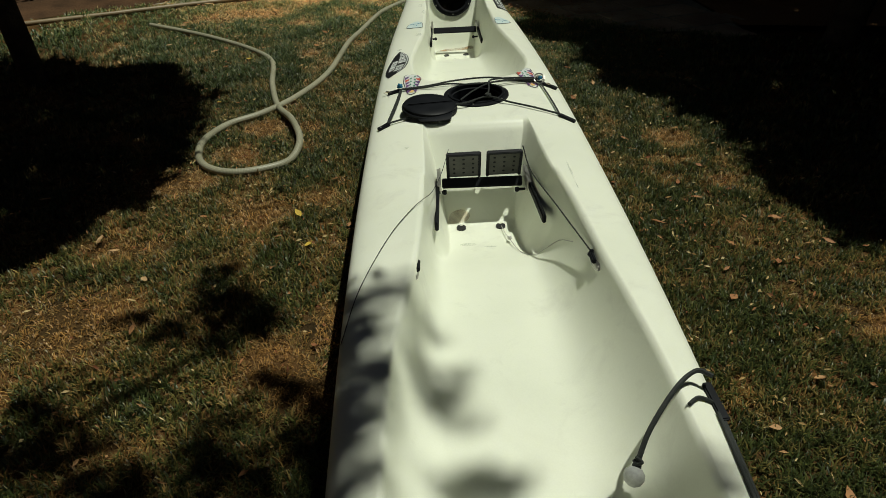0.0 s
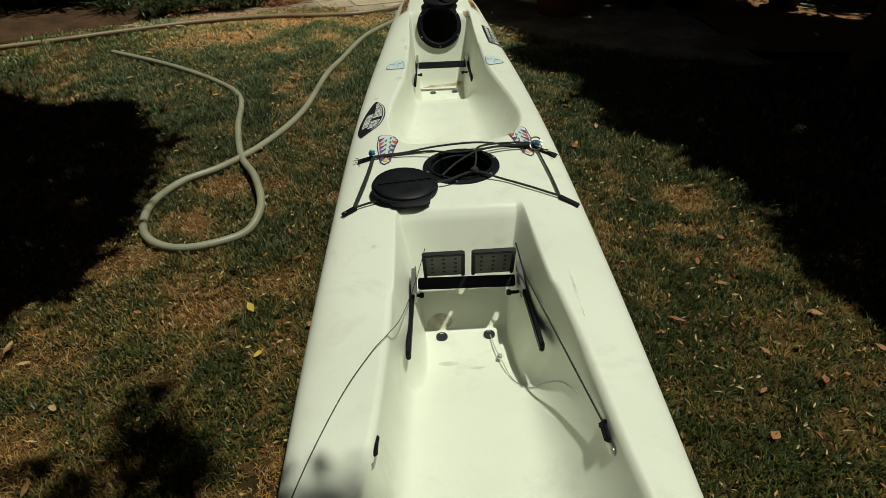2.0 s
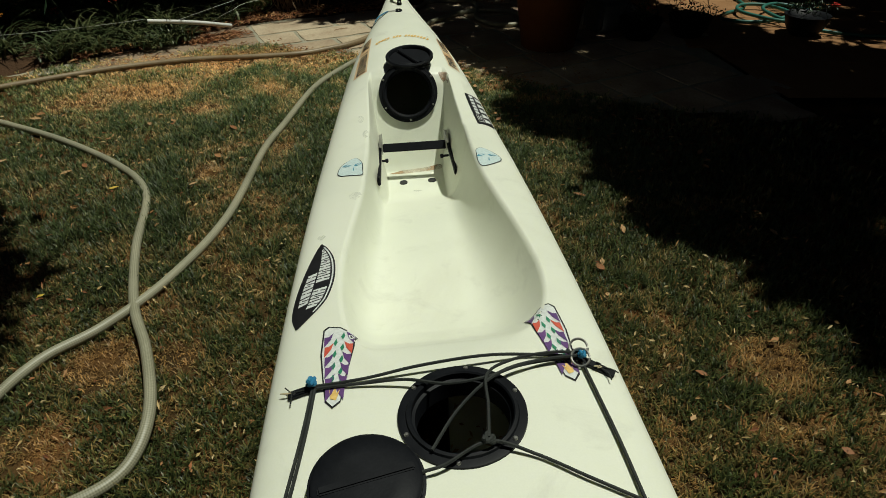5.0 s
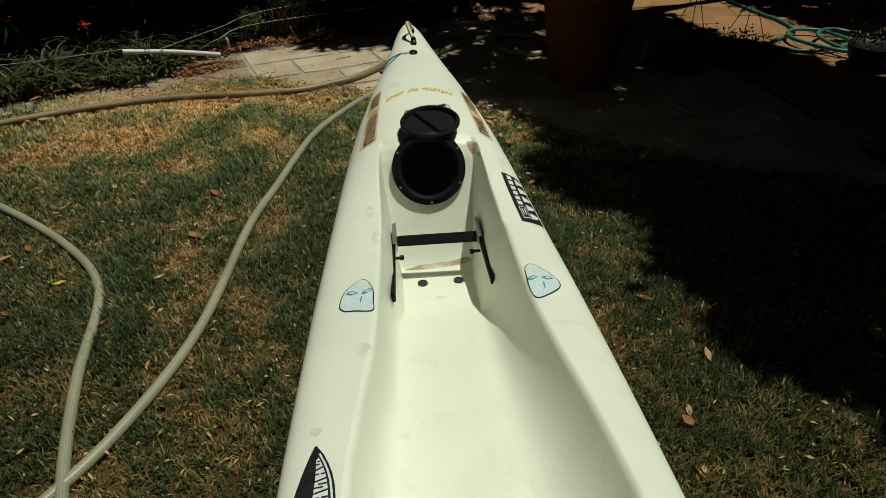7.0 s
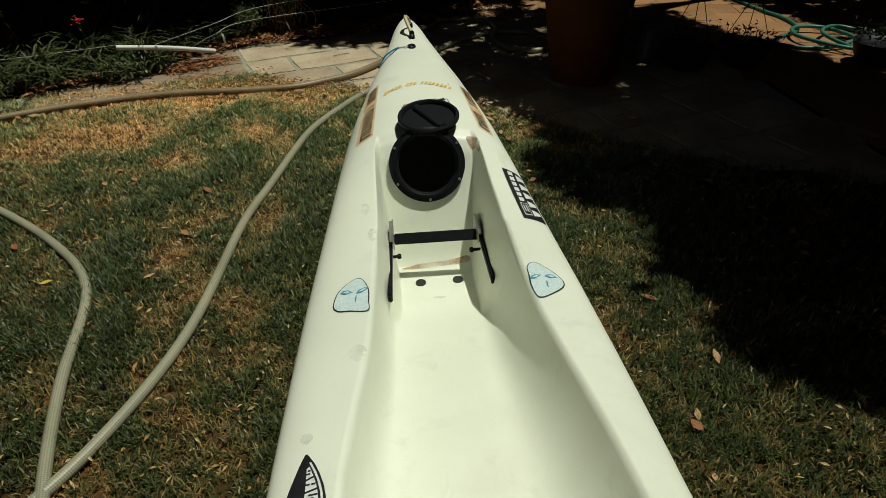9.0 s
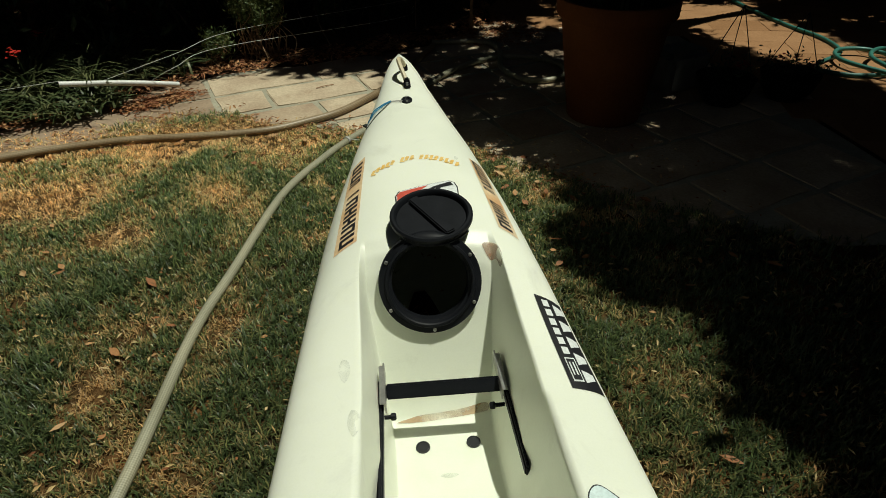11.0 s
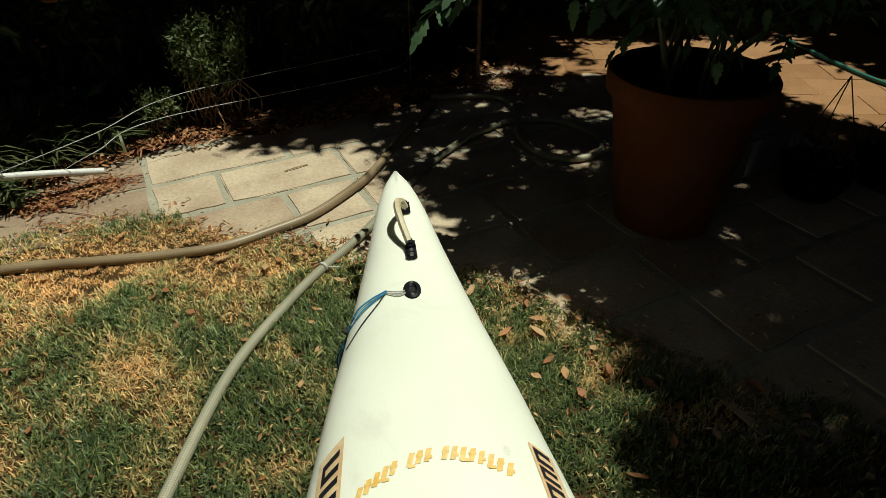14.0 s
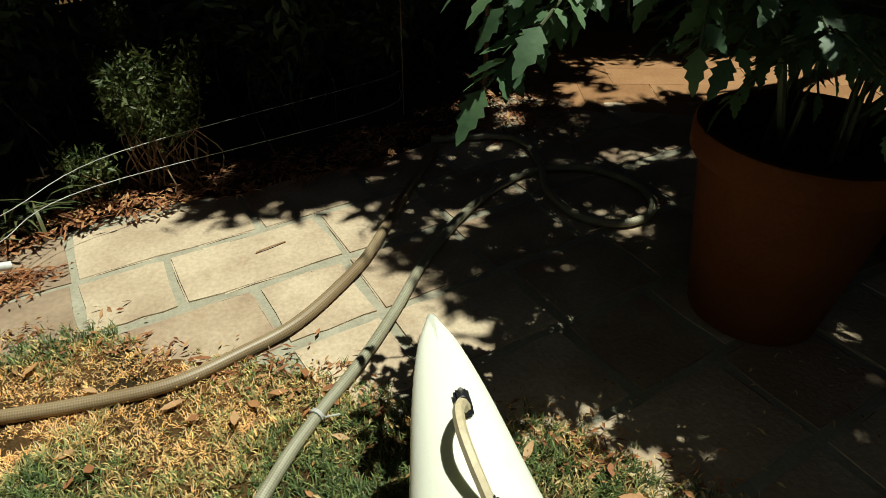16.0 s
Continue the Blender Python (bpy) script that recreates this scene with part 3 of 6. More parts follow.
def build_grass():
    """Tufts of short blades; how dry a spot is sets their colour, number and length."""
    rng = np.random.default_rng(4)
    edge = lambda q: np.interp(q, *zip(*LAWN_EDGE))
    n = 150000
    x, y = rng.uniform(-2.6, 2.3, n), rng.uniform(0.25, 6.25, n)
    keep = (y < edge(x) + rng.normal(0, 0.03, n)) & (rng.uniform(0, 1, n) < np.clip(1.5 - np.abs(x - 0.1) * 0.6, 0.2, 1))
    x, y = x[keep], y[keep]
    far = np.zeros(len(x))
    fx, fy = rng.uniform(-5.7, 4.6, 34000), rng.uniform(-4.8, 6.0, 34000)
    out = ((fx < -2.3) | (fx > 2.0) | (fy < 0.5)) & (fy < edge(fx) - 0.05) & (fy < np.interp(fx, *zip(*BED_EDGE)) - 0.05)
    x, y, far = np.append(x, fx[out]), np.append(y, fy[out]), np.append(far, np.ones(int(out.sum())))
    # none under the boat
    mid, half = 0.16 + 0.046 * y, np.interp(y, *zip(*BEAM)) * 0.8
    keep = np.abs(x - mid) > half - 0.04
    x, y, far = x[keep], y[keep], far[keep]
    g = np.array([[noise.noise((p * 1.7 + 7, q * 1.7, 3)), noise.noise((p * 5.5, q * 5.5, 9)), noise.noise((p * 17, q * 17, 2)), noise.noise((p * 3.3 + 2, q * 3.3, 5))] for p, q in zip(x, y)])
    dry = 0.14 * g[:, 0] + 0.30 * g[:, 1] + 0.20 * g[:, 2] + np.where(x < -0.2, 0.0, -0.075) + 0.07 * np.clip(1 - (edge(x) - y) / 0.5, 0, 1) - 0.06 * np.clip((y - 3.2) / 1.0, 0, 1)
    for cx, cy, r, amount in DRY_NEAR + DRY_FAR:
        dry += amount * np.clip(1.3 - np.hypot(x - cx, y - cy) / r - 0.35 * g[:, 1], 0, 1)
    tuft_gain = np.clip(3.0 * (g[:, 3] - 0.10), 0, 1) * np.clip((y - 3.0) / 0.8, 0, 1) * (edge(x) - y > 0.15)
    dry = np.clip(dry - 0.14 * tuft_gain, -0.16, 0.40)
    keep = rng.uniform(0, 1, len(x)) < np.clip(1.0 - 0.8 * np.clip(dry, 0, 1), 0.72, 1.0)
    x, y, dry, tuft_gain, far = x[keep], y[keep], dry[keep], tuft_gain[keep], far[keep]
    tone = rng.uniform(0.65, 1.35, len(x))
    # the blades of each tuft fan out from its foot
    per = 7
    x, y, dry, tuft_gain, far, tone = (np.repeat(v, per) for v in (x, y, dry, tuft_gain, far, tone))
    n = len(x)
    x, y = x + rng.normal(0, 0.006, n), y + rng.normal(0, 0.006, n)
    long = rng.uniform(0.013, 0.034, n) * np.clip(1.0 - 0.9 * dry, 0.5, 1.15) * (1 + 0.5 * tuft_gain) * (1 + 0.6 * far)
    rise = np.radians(rng.uniform(12, 62, n)) * np.where(dry > 0.12, 0.6, 1.0)
    h, lean = long * np.sin(rise) + 0.004, long * np.cos(rise)
    a = rng.uniform(0, 2 * np.pi, n)
    w = rng.uniform(0.0011, 0.0024, n) * np.where(dry > 0.12, 0.8, 1.1) * (1 + 1.6 * far)
    d, s = np.stack([np.cos(a), np.sin(a)], 1), np.stack([-np.sin(a), np.cos(a)], 1)
    base = np.stack([x, y], 1)
    def row(off, wid, z):
        return (np.column_stack([base + d * off[:, None] - s * wid[:, None], z]), np.column_stack([base + d * off[:, None] + s * wid[:, None], z]))
    l0, r0 = row(lean * 0, w, np.full(n, -0.008))
    l1, r1 = row(lean * 0.4, w * 0.9, h * 0.65)
    tip = np.column_stack([base + d * lean[:, None], h])
    v = np.stack([l0, r0, l1, r1, tip], 1).reshape(-1, 3)
    k = np.arange(n) * 5
    f = np.concatenate([np.stack([k, k + 1, k + 3], 1), np.stack([k, k + 3, k + 2], 1), np.stack([k + 2, k + 3, k + 4], 1)])
    me = bpy.data.meshes.new("grass")
    me.vertices.add(len(v))
    me.vertices.foreach_set("co", v.ravel())
    me.loops.add(len(f) * 3)
    me.loops.foreach_set("vertex_index", f.ravel().astype(np.int32))
    me.polygons.add(len(f))
    me.polygons.foreach_set("loop_start", np.arange(len(f), dtype=np.int32) * 3)
    me.polygons.foreach_set("loop_total", np.full(len(f), 3, dtype=np.int32))
    me.update(calc_edges=True)
    me.attributes.new("dry", "FLOAT", "POINT").data.foreach_set("value", np.repeat(dry, 5))
    # Blade brightness is put into the colour: dim at low y, doubled by the paving.
    y_gain = np.interp(y, (1.0, 2.6, 3.6, 4.5, 5.6), (0.68, 0.70, 0.80, 1.10, 1.95)) * rng.uniform(0.6, 1.45, n) * tone
    # Below y 4.2 the colour also turns redder and less blue.
    stern_warm = np.clip((4.2 - y) / 2.4, 0, 1)
    tints = np.stack([y_gain * (1 + 0.10 * stern_warm), y_gain, y_gain * (1 - 0.26 * stern_warm)], 1)
    me.attributes.new("tuft_gain", "FLOAT_VECTOR", "POINT").data.foreach_set("vector", np.repeat(tints, 5, axis=0).ravel())
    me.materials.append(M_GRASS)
    return tagged(new("grass", me), "patchy green and straw-coloured lawn grass", "grass", kind="stuff")


build_grass()

# ---- hoses ----
def hose(name, pts, r, material, label):
    bm = bmesh.new()
    tube(bm, pts, r, 10, 8)
    ob = finish(name, bm, material)
    return tagged(ob, label, "hose")


HZ = 0.022
lawn_hose = hose("garden_hose", [(x, y, HZ + (0.03 if k in (6, 7) else 0)) for k, (x, y) in enumerate([(-1.83, 4.95), (-1.38, 4.63), (-1.0, 4.28), (-0.80, 3.98), (-0.735, 3.56), (-0.655, 3.21), (-0.545, 2.94), (-0.48, 2.70), (-0.505, 2.56),
    (-0.59, 2.48), (-0.73, 2.445), (-0.85, 2.50), (-0.92, 2.62), (-0.935, 2.80), (-0.86, 2.98), (-0.72, 3.11), (-0.57, 3.34), (-0.43, 3.73), (-0.345, 4.33), (-0.265, 4.65), (-0.13, 5.16), (0.03, 5.47), (0.139, 5.636), (0.271, 5.806),
    (0.396, 5.996), (0.556, 6.262), (0.762, 6.519), (0.976, 6.699), (1.145, 6.761), (1.352, 6.713), (1.468, 6.536), (1.437, 6.363), (1.298, 6.293), (1.153, 6.366), (1.099, 6.574), (1.151, 6.813), (1.157, 7.012), (1.055, 7.117), (0.75, 7.15)])],
    0.0165, M_HOSE, "pale braided garden hose looped across the lawn and paving")
hose("garden_hose", [(x, y, HZ) for x, y in [(-3.4, 4.8), (-2.36, 5.27), (-1.98, 5.46), (-1.44, 5.70), (-0.97, 5.81), (-0.62, 5.81), (-0.45, 5.81), (-0.228, 5.83), (-0.04, 5.915), (0.113, 6.01), (0.281, 6.2), (0.374, 6.34), (0.492, 6.58), (0.627, 6.83), (0.75, 7.08)]],
    0.019, M_HOSE_BROWN, "brown weathered hose lying along the edge of the paving")

bm = bmesh.new()
tie_at, tie_way = Vector((0.139, 5.636, HZ)), Vector((0.132, 0.17, 0)).normalized()
side = tie_way.cross(Vector((0, 0, 1)))
tube(bm, [tie_at + tie_way * 0.004 * k / 8 + 0.019 * (math.cos(k * 0.9) * side + math.sin(k * 0.9) * Vector((0, 0, 1))) for k in range(22)] + [tie_at + side * 0.03 + Vector((0, 0, 0.016)), tie_at + side * 0.05 + tie_way * 0.03 + Vector((0, 0, 0.004))], 0.0026, 6, 3)
part("cord_tie", bm, M_STRING, lawn_hose, "pale twine knotted round the hose")

# ---- pot ----
POT = Vector((1.458, 5.79, 0.006))
def build_pot():
    pot = tagged(new("plant_pot"), "large terracotta-coloured plant pot standing on the paving", "plant pot")
    pot.location = POT
    bm = bmesh.new()
    lathe(bm, [(0, 0.0), (0.175, 0.0), (0.184, 0.008), (0.257, 0.50), (0.278, 0.505), (0.284, 0.515), (0.286, 0.575), (0.280, 0.584), (0.262, 0.584), (0.254, 0.575), (0.246, 0.53), (0.0, 0.52)], 48)
    part("body", bm, M_POT, pot)
    return pot


pot = build_pot()

# ---- paving ----
PAVE_A = radians(18)
PD, PN = Vector((math.cos(PAVE_A), math.sin(PAVE_A), 0)), Vector((-math.sin(PAVE_A), math.cos(PAVE_A), 0))


def bed_limit(x):
    return lerp_table(BED_EDGE, x)


def build_paving():
    verts, faces = [], []
    xs = np.linspace(-2.4, 2.5, 60)
    for x in xs:
        verts += [(x, lawn_limit(x) - 0.1, -0.002), (x, max(lawn_limit(x), min(7.6 - 0.35 * max(0, x - 1.3), bed_limit(x) + 0.05)), -0.002)]
    for k in range(len(xs) - 1):
        faces.append((2 * k, 2 * k + 2, 2 * k + 3, 2 * k + 1))
    return tagged(new("pavement", mesh_of("pavement", verts, faces, M_MORTAR)), "grey mortar bed laid with sandstone flags", "pavement", kind="structure")


slab = build_paving()


def flag(corners, parent, top=0.003, thick=0.03, material=None):
    bm = bmesh.new()
    vs = [bm.verts.new(c) for c in corners]
    f = bm.faces.new(vs)
    r = bmesh.ops.extrude_face_region(bm, geom=[f])
    for v in r["geom"]:
        if isinstance(v, bmesh.types.BMVert):
            v.co.z = top + 0.003 * noise.noise(v.co * 7)
    for v in vs:
        v.co.z = top - thick
    edges = [e for e in bm.edges if all(v.co.z > top - 0.01 for v in e.verts)]
    bmesh.ops.bevel(bm, geom=edges, offset=0.006, segments=2, affect="EDGES")
    return finish("flagstone", bm, material or M_STONE, parent)


def build_flags():
    rng = random.Random(8)
    rows = {-1: [0.1, 1.45, 1.90, 2.20, 2.65, 3.05], 0: [0.2, 1.405, 1.906, 2.21, 2.62, 3.0], 1: [0.2, 1.408, 1.695, 2.235, 2.66, 3.02], 2: [0.2, 1.41, 2.027, 2.5, 2.9]}
    for r in range(-7, 8):
        cuts = rows.get(r)
        if cuts is None:
            cuts = [rng.uniform(-0.4, 0.0)]
        while cuts[-1] < 6:
            cuts.append(cuts[-1] + rng.uniform(0.3, 0.52))
        for a, b in zip(cuts, cuts[1:]):
            n0, n1 = 5.61 + 0.322 * r, 5.932 + 0.322 * r
            n0 += 0.012 if r == 1 else 0
            pts = []
            earthy = b < 1.46
            g = 0.004 if earthy else 0.012
            ring = [(a + g + (b - a - 2 * g) * f, n0 + g) for f in (0, 0.2, 0.4, 0.6, 0.8, 1)] + [(b - g, (n0 + n1) / 2)] + [(a + g + (b - a - 2 * g) * f, n1 - g) for f in (1, 0.8, 0.6, 0.4, 0.2, 0)] + [(a + g, (n0 + n1) / 2)]
            for dd, nn in ring:
                q = PD * (dd + rng.uniform(-0.007, 0.007)) + PN * (nn + rng.uniform(-0.006, 0.006))
                pts.append(q)
            c = sum(pts, Vector()) / len(pts)
            if c.y < lawn_limit(c.x) - 0.06 or c.x > 2.5 or c.x < -2.2 or c.y > min(7.6 - 0.35 * max(0, c.x - 1.3), bed_limit(c.x) + 0.12):
                continue
            flag(pts, slab, material=M_SLAB if earthy else None)


# ---- trees that shade the place ----
def shadow_cloud(spots, height, rise):
    """Leaf clump centres above ground spots, set back along the sun's way."""
    rng = random.Random(len(spots))
    out = []
    for x, y in spots:
        h = height + rng.uniform(-rise, rise)
        out.append((x + TO_SUN.x / TO_SUN.z * h, y + TO_SUN.y / TO_SUN.z * h, h))
    return out


def inside(poly, x, y):
    c = False
    for (x0, y0), (x1, y1) in zip(poly, poly[1:] + poly[:1]):
        if (y0 > y) != (y1 > y) and x < (x1 - x0) * (y - y0) / (y1 - y0) + x0:
            c = not c
    return c


def fill(poly, step, seed):
    rng = random.Random(seed)
    xs, ys = [p[0] for p in poly], [p[1] for p in poly]
    return [(x, y) for x0 in np.arange(min(xs), max(xs), step) for y0 in np.arange(min(ys), max(ys), step)
            for x, y in [(x0 + rng.uniform(-step, step) / 2, y0 + rng.uniform(-step, step) / 2)] if inside(poly, x, y)]


def tree(label, base, r, top, centres, per, size, spread, seed, material=None, gaps=()):
    t = tagged(new("tree"), label, "tree")
    t.location = base
    bm = bmesh.new()
    b = Vector(base)
    mid = Vector(top) - b
    tube(bm, [(0, 0, -0.05), mid * 0.33 + Vector((0.03, 0.02, 0)), mid * 0.66, mid], lambda f: r * (1.25 - 0.75 * f), 12, 6)
    rng = random.Random(seed)
    for c in rng.sample(centres, min(14, len(centres))):
        s = mid * rng.uniform(0.6, 0.98)
        e = Vector(c) - b
        tube(bm, [s, s.lerp(e, 0.5) + Vector((0, 0, 0.15)), e], lambda f: r * 0.35 * (1 - 0.8 * f), 6, 4)
    part("trunk", bm, M_BARK, t)
    crown = leaf_cloud("crown", [Vector(c) - b for c in centres], per, size, spread, material or M_LEAF, seed, 0.6, t, [(x - b.x, y - b.y, g) for x, y, g in gaps])
    return t


RIGHT_SHADE = [(0.80, 5.72), (0.90, 5.45), (1.05, 5.28), (1.10, 5.1), (0.98, 4.88), (0.94, 4.7), (0.97, 4.5), (1.08, 4.3), (1.24, 4.15), (1.25, 4.0), (1.15, 3.75), (1.22, 3.45), (1.32, 3.3), (1.50, 3.0), (1.55, 2.6), (1.54, 2.1), (1.61, 1.8), (1.80, 1.65), (2.2, 0.6), (4.5, -0.5), (6.2, 2.0), (5.5, 4.5), (3.3, 5.5), (3.0, 6.1), (2.78, 6.55), (2.0, 6.2), (1.3, 6.1)]
DAPPLE = [(0.66, 5.66), (0.85, 5.6), (1.3, 6.0), (2.0, 6.2), (2.72, 6.6), (2.52, 7.3), (2.0, 7.5), (1.4, 7.5), (1.15, 7.2), (0.8, 6.95), (0.54, 6.62), (0.50, 6.36), (0.66, 6.12)]
DENSE_NEAR = [(1.12, 5.2), (1.6, 5.15), (2.0, 5.4), (1.95, 5.85), (1.4, 5.75), (1.12, 5.5)]
DENSE = [(1.5, 5.9), (2.1, 6.15), (2.75, 6.55), (2.6, 7.2), (2.0, 7.4), (1.6, 7.2), (1.5, 6.6)]
LEFT_SHADE = [(-3.6, 4.2), (-2.3, 4.2), (-1.86, 4.02), (-1.5, 4.04), (-1.38, 3.88), (-1.12, 3.55), (-1.02, 3.25), (-1.08, 2.85), (-1.06, 2.5), (-1.12, 2.2), (-1.3, 1.95), (-1.4, 1.72), (-1.7, 1.45), (-3.5, 1.2), (-4, 3.0)]
BACK_SHADE = [(-4.5, 6.0), (-1.9, 6.32), (-1.1, 6.56), (-0.78, 6.80), (-0.62, 7.1), (-0.46, 7.06), (-0.32, 6.83), (0.0, 6.73), (0.2, 6.67), (0.36, 6.55), (0.46, 6.48), (0.8, 6.9), (1.15, 7.25), (1.5, 7.52), (1.74, 7.70), (1.80, 8.1), (2.1, 8.1), (3.4, 7.9), (3.42, 7.6), (3.5, 7.0), (3.75, 6.2), (3.6, 5.5), (6, 4.2), (7, 9), (3, 11), (-4.5, 10)]
NEAR_SHADE = [(-0.57, 1.80), (-0.46, 1.57), (-0.42, 1.43), (-0.44, 1.31), (-0.55, 1.35), (-0.69, 1.39), (-0.86, 1.48), (-0.87, 1.52), (-0.74, 1.58), (-0.66, 1.73)]
NEAR_SHADE_B = [(-0.24, 1.36), (-0.33, 1.33), (-0.42, 1.21), (-0.51, 1.10), (-0.58, 1.03), (-0.7, 1.0), (-0.86, 1.15), (-0.94, 1.22), (-1.03, 1.18), (-1.3, 0.9), (-1.3, 0.2), (-0.3, 0), (-0.24, 0.6)]
DECK_SPRAYS = [(-0.238, 1.03), (-0.204, 1.12), (-0.16, 1.10), (-0.222, 0.87), (-0.25, 0.90), (-0.20, 0.84), (-0.236, 0.72), (-0.21, 0.75), (-0.214, 0.63), (-0.245, 0.60), (-0.07, 1.12), (-0.068, 1.03), (-0.06, 0.97), (-0.009, 0.96), (-0.026, 0.90), (0.013, 0.71), (0.05, 0.70), (0.066, 0.72), (0.318, 0.593), (0.312, 0.552)]
# Ground spots over which crown leaves are dropped, so sun spots land there.
CROWN_GAPS = [(x, y, 0.040 + 0.008 * (k % 3)) for k, (x, y) in enumerate(((1.23, 6.01), (1.91, 5.96), (1.66, 5.62), (1.62, 5.45), (1.63, 5.24), (1.53, 5.15), (1.85, 5.00), (2.28, 5.15), (1.04, 5.39), (1.3, 4.35), (1.62, 3.6), (1.45, 4.75), (2.1, 3.3)))]
# The crowns hang out of view, filled to cast the outlined shade below.
tree("tall garden tree casting deep shade over the lawn", (2.92, 4.06, 0), 0.085, (3.6, 4.1, 3.6), shadow_cloud(fill(RIGHT_SHADE, 0.115, 1) + fill(DENSE, 0.2, 7) + fill(DENSE_NEAR, 0.17, 8), 4.0, 0.8), 60, 0.085, (0.05, 0.05, 0.12), 11, gaps=CROWN_GAPS)
tree("slim dark-barked tree shading the grass beside it", (-2.12, 3.76, 0), 0.055, (-2.45, 3.7, 3.3), shadow_cloud(fill(LEFT_SHADE, 0.115, 2), 3.6, 0.6), 55, 0.08, (0.05, 0.05, 0.1), 12)
# Added tree: its crown keeps the hedge, bed and far terrace dark.
tree("unseen leafy tree added behind the flower bed to shade it", (-0.2, 8.9, 0), 0.09, (0.6, 8.7, 3.4), shadow_cloud(fill(BACK_SHADE, 0.15, 3), 3.6, 0.7), 60, 0.085, (0.07, 0.07, 0.12), 13, gaps=[(1.2, 7.35, 0.10), (1.36, 7.52, 0.11), (1.5, 7.42, 0.09), (1.3, 7.2, 0.08), (1.66, 7.66, 0.11), (1.16, 7.56, 0.08)])
# Added tree, out of view, that breaks the sun into spots on the paving.
tree("unseen open-branched tree added to dapple the paving", (4.2, 7.9, 0), 0.07, (3.4, 7.4, 3.2), shadow_cloud(fill(DAPPLE, 0.19, 4), 3.6, 0.6), 145, 0.062, (0.07, 0.07, 0.12), 14)
tree("overhanging tree with loose leafy branches", (-2.6, 0.2, 0), 0.08, (-0.4, 0.5, 4.2), shadow_cloud(fill(NEAR_SHADE, 0.085, 5) + fill(NEAR_SHADE_B, 0.095, 6), 4.6, 0.4) + shadow_cloud(DECK_SPRAYS, 7.2, 0.5), 20, 0.05, (0.03, 0.03, 0.06), 15)


# ---- hedge that closes the back ----
def build_hedge():
    rng = random.Random(3)
    cs = []
    for k in range(1100):
        x = -5 + 10.5 * rng.random()
        cs.append((x, bed_limit(min(x, 1.2)) + (0.75 if x < 1.2 else 0.55) + rng.uniform(0, 1.0), rng.uniform(0.05, 2.8)))
    ob = leaf_cloud("hedge", cs, 45, 0.055, (0.14, 0.14, 0.16), M_HEDGE, 31, 0.3)
    return tagged(ob, "dense dark green hedge behind the flower bed", "hedge", kind="stuff")


# Unseen walls added round the garden; their height holds back low sky light.
def build_walls():
    for name, x, y, sx, sy in (("wall_north", 0.5, 11.5, 13, 0.12), ("wall_south", 0.5, -5, 13, 0.12), ("wall_west", -5.9, 3.25, 0.12, 16.4), ("wall_east", 6.9, 3.25, 0.12, 16.4)):
        bm = bmesh.new()
        box(bm, sx, sy, 4.6, Matrix.Translation((x, y, 2.25)), 0.01)
        tagged(finish(name, bm, M_WALL), "tall dark unseen wall added to block low sky light", "fence", kind="structure")


build_walls()
build_hedge()

# ---- fittings of the kayak, in its own axes ----
def screw(m, parent):
    bm = bmesh.new()
    lathe(bm, [(0, 0.003), (0.003, 0.0028), (0.0048, 0.001), (0.005, -0.002)], 10, m)
    return part("screw", bm, M_STEEL, parent)


def hatch_rim(m, r_in, r_out, h, turn, label):
    bm = bmesh.new()
    lathe(bm, [(r_in - 0.006, -0.05), (r_in - 0.006, -0.008), (r_in, -0.006), (r_in, h + 0.001), (r_in + 0.003, h + 0.004), (r_in + 0.009, h + 0.003), (r_in + 0.011, h - 0.002), (r_out - 0.006, h - 0.003), (r_out - 0.001, h * 0.4), (r_out, -0.008), (r_out - 0.01, -0.012), (r_in + 0.004, -0.05), (r_in - 0.006, -0.05)], 56, m)
    rim = part("hatch_rim", bm, M_BLACK, kayak, label)
    for k in range(6):
        a = radians(turn + 60 * k)
        r = (r_in + r_out) / 2 + 0.004
        screw(m @ Matrix.Translation((r * math.cos(a), r * math.sin(a), h - 0.002)), rim)
    return rim


HATCH_M = Matrix.Translation(HATCH_C)
BULK_M = Matrix.Translation(BULK_C) @ BULK_N.to_track_quat("Z", "Y").to_matrix().to_4x4()
hatch_rim(HATCH_M, 0.097, 0.124, 0.007, 20, "black plastic deck hatch rim with steel screws")
hatch_rim(BULK_M, 0.097, 0.122, 0.006, 30, "black plastic bulkhead hatch rim with steel screws")


def hatch_lid(m, r, cup, label, turn):
    """A round lid. cup: seen from its hollow inner side, with a rib across; else its domed outer side, with a groove bar."""
    bm = bmesh.new()
    if cup:
        lathe(bm, [(0, 0.0), (r - 0.014, 0.0), (r - 0.012, 0.009), (r - 0.008, 0.013), (r - 0.002, 0.013), (r + 0.002, 0.009), (r + 0.002, 0.001), (r - 0.006, -0.008), (0, -0.010)], 56, m)
    else:
        lathe(bm, [(0, 0.0205), (r * 0.5, 0.0205), (r - 0.012, 0.0195), (r - 0.006, 0.015), (r - 0.005, 0.007), (r, 0.006), (r, -0.002), (r - 0.008, -0.008), (0, -0.008)], 56, m)
    lid = part("hatch_lid", bm, M_BLACK, kayak, label)
    bm = bmesh.new()
    box(bm, 0.026 if cup else 0.016, 2 * r - 0.034, 0.009, m @ Matrix.Rotation(radians(turn), 4, "Z") @ Matrix.Translation((0, 0, 0.007 if cup else 0.020)), 0.003)
    part("rib", bm, M_BLACK, lid)
    return lid


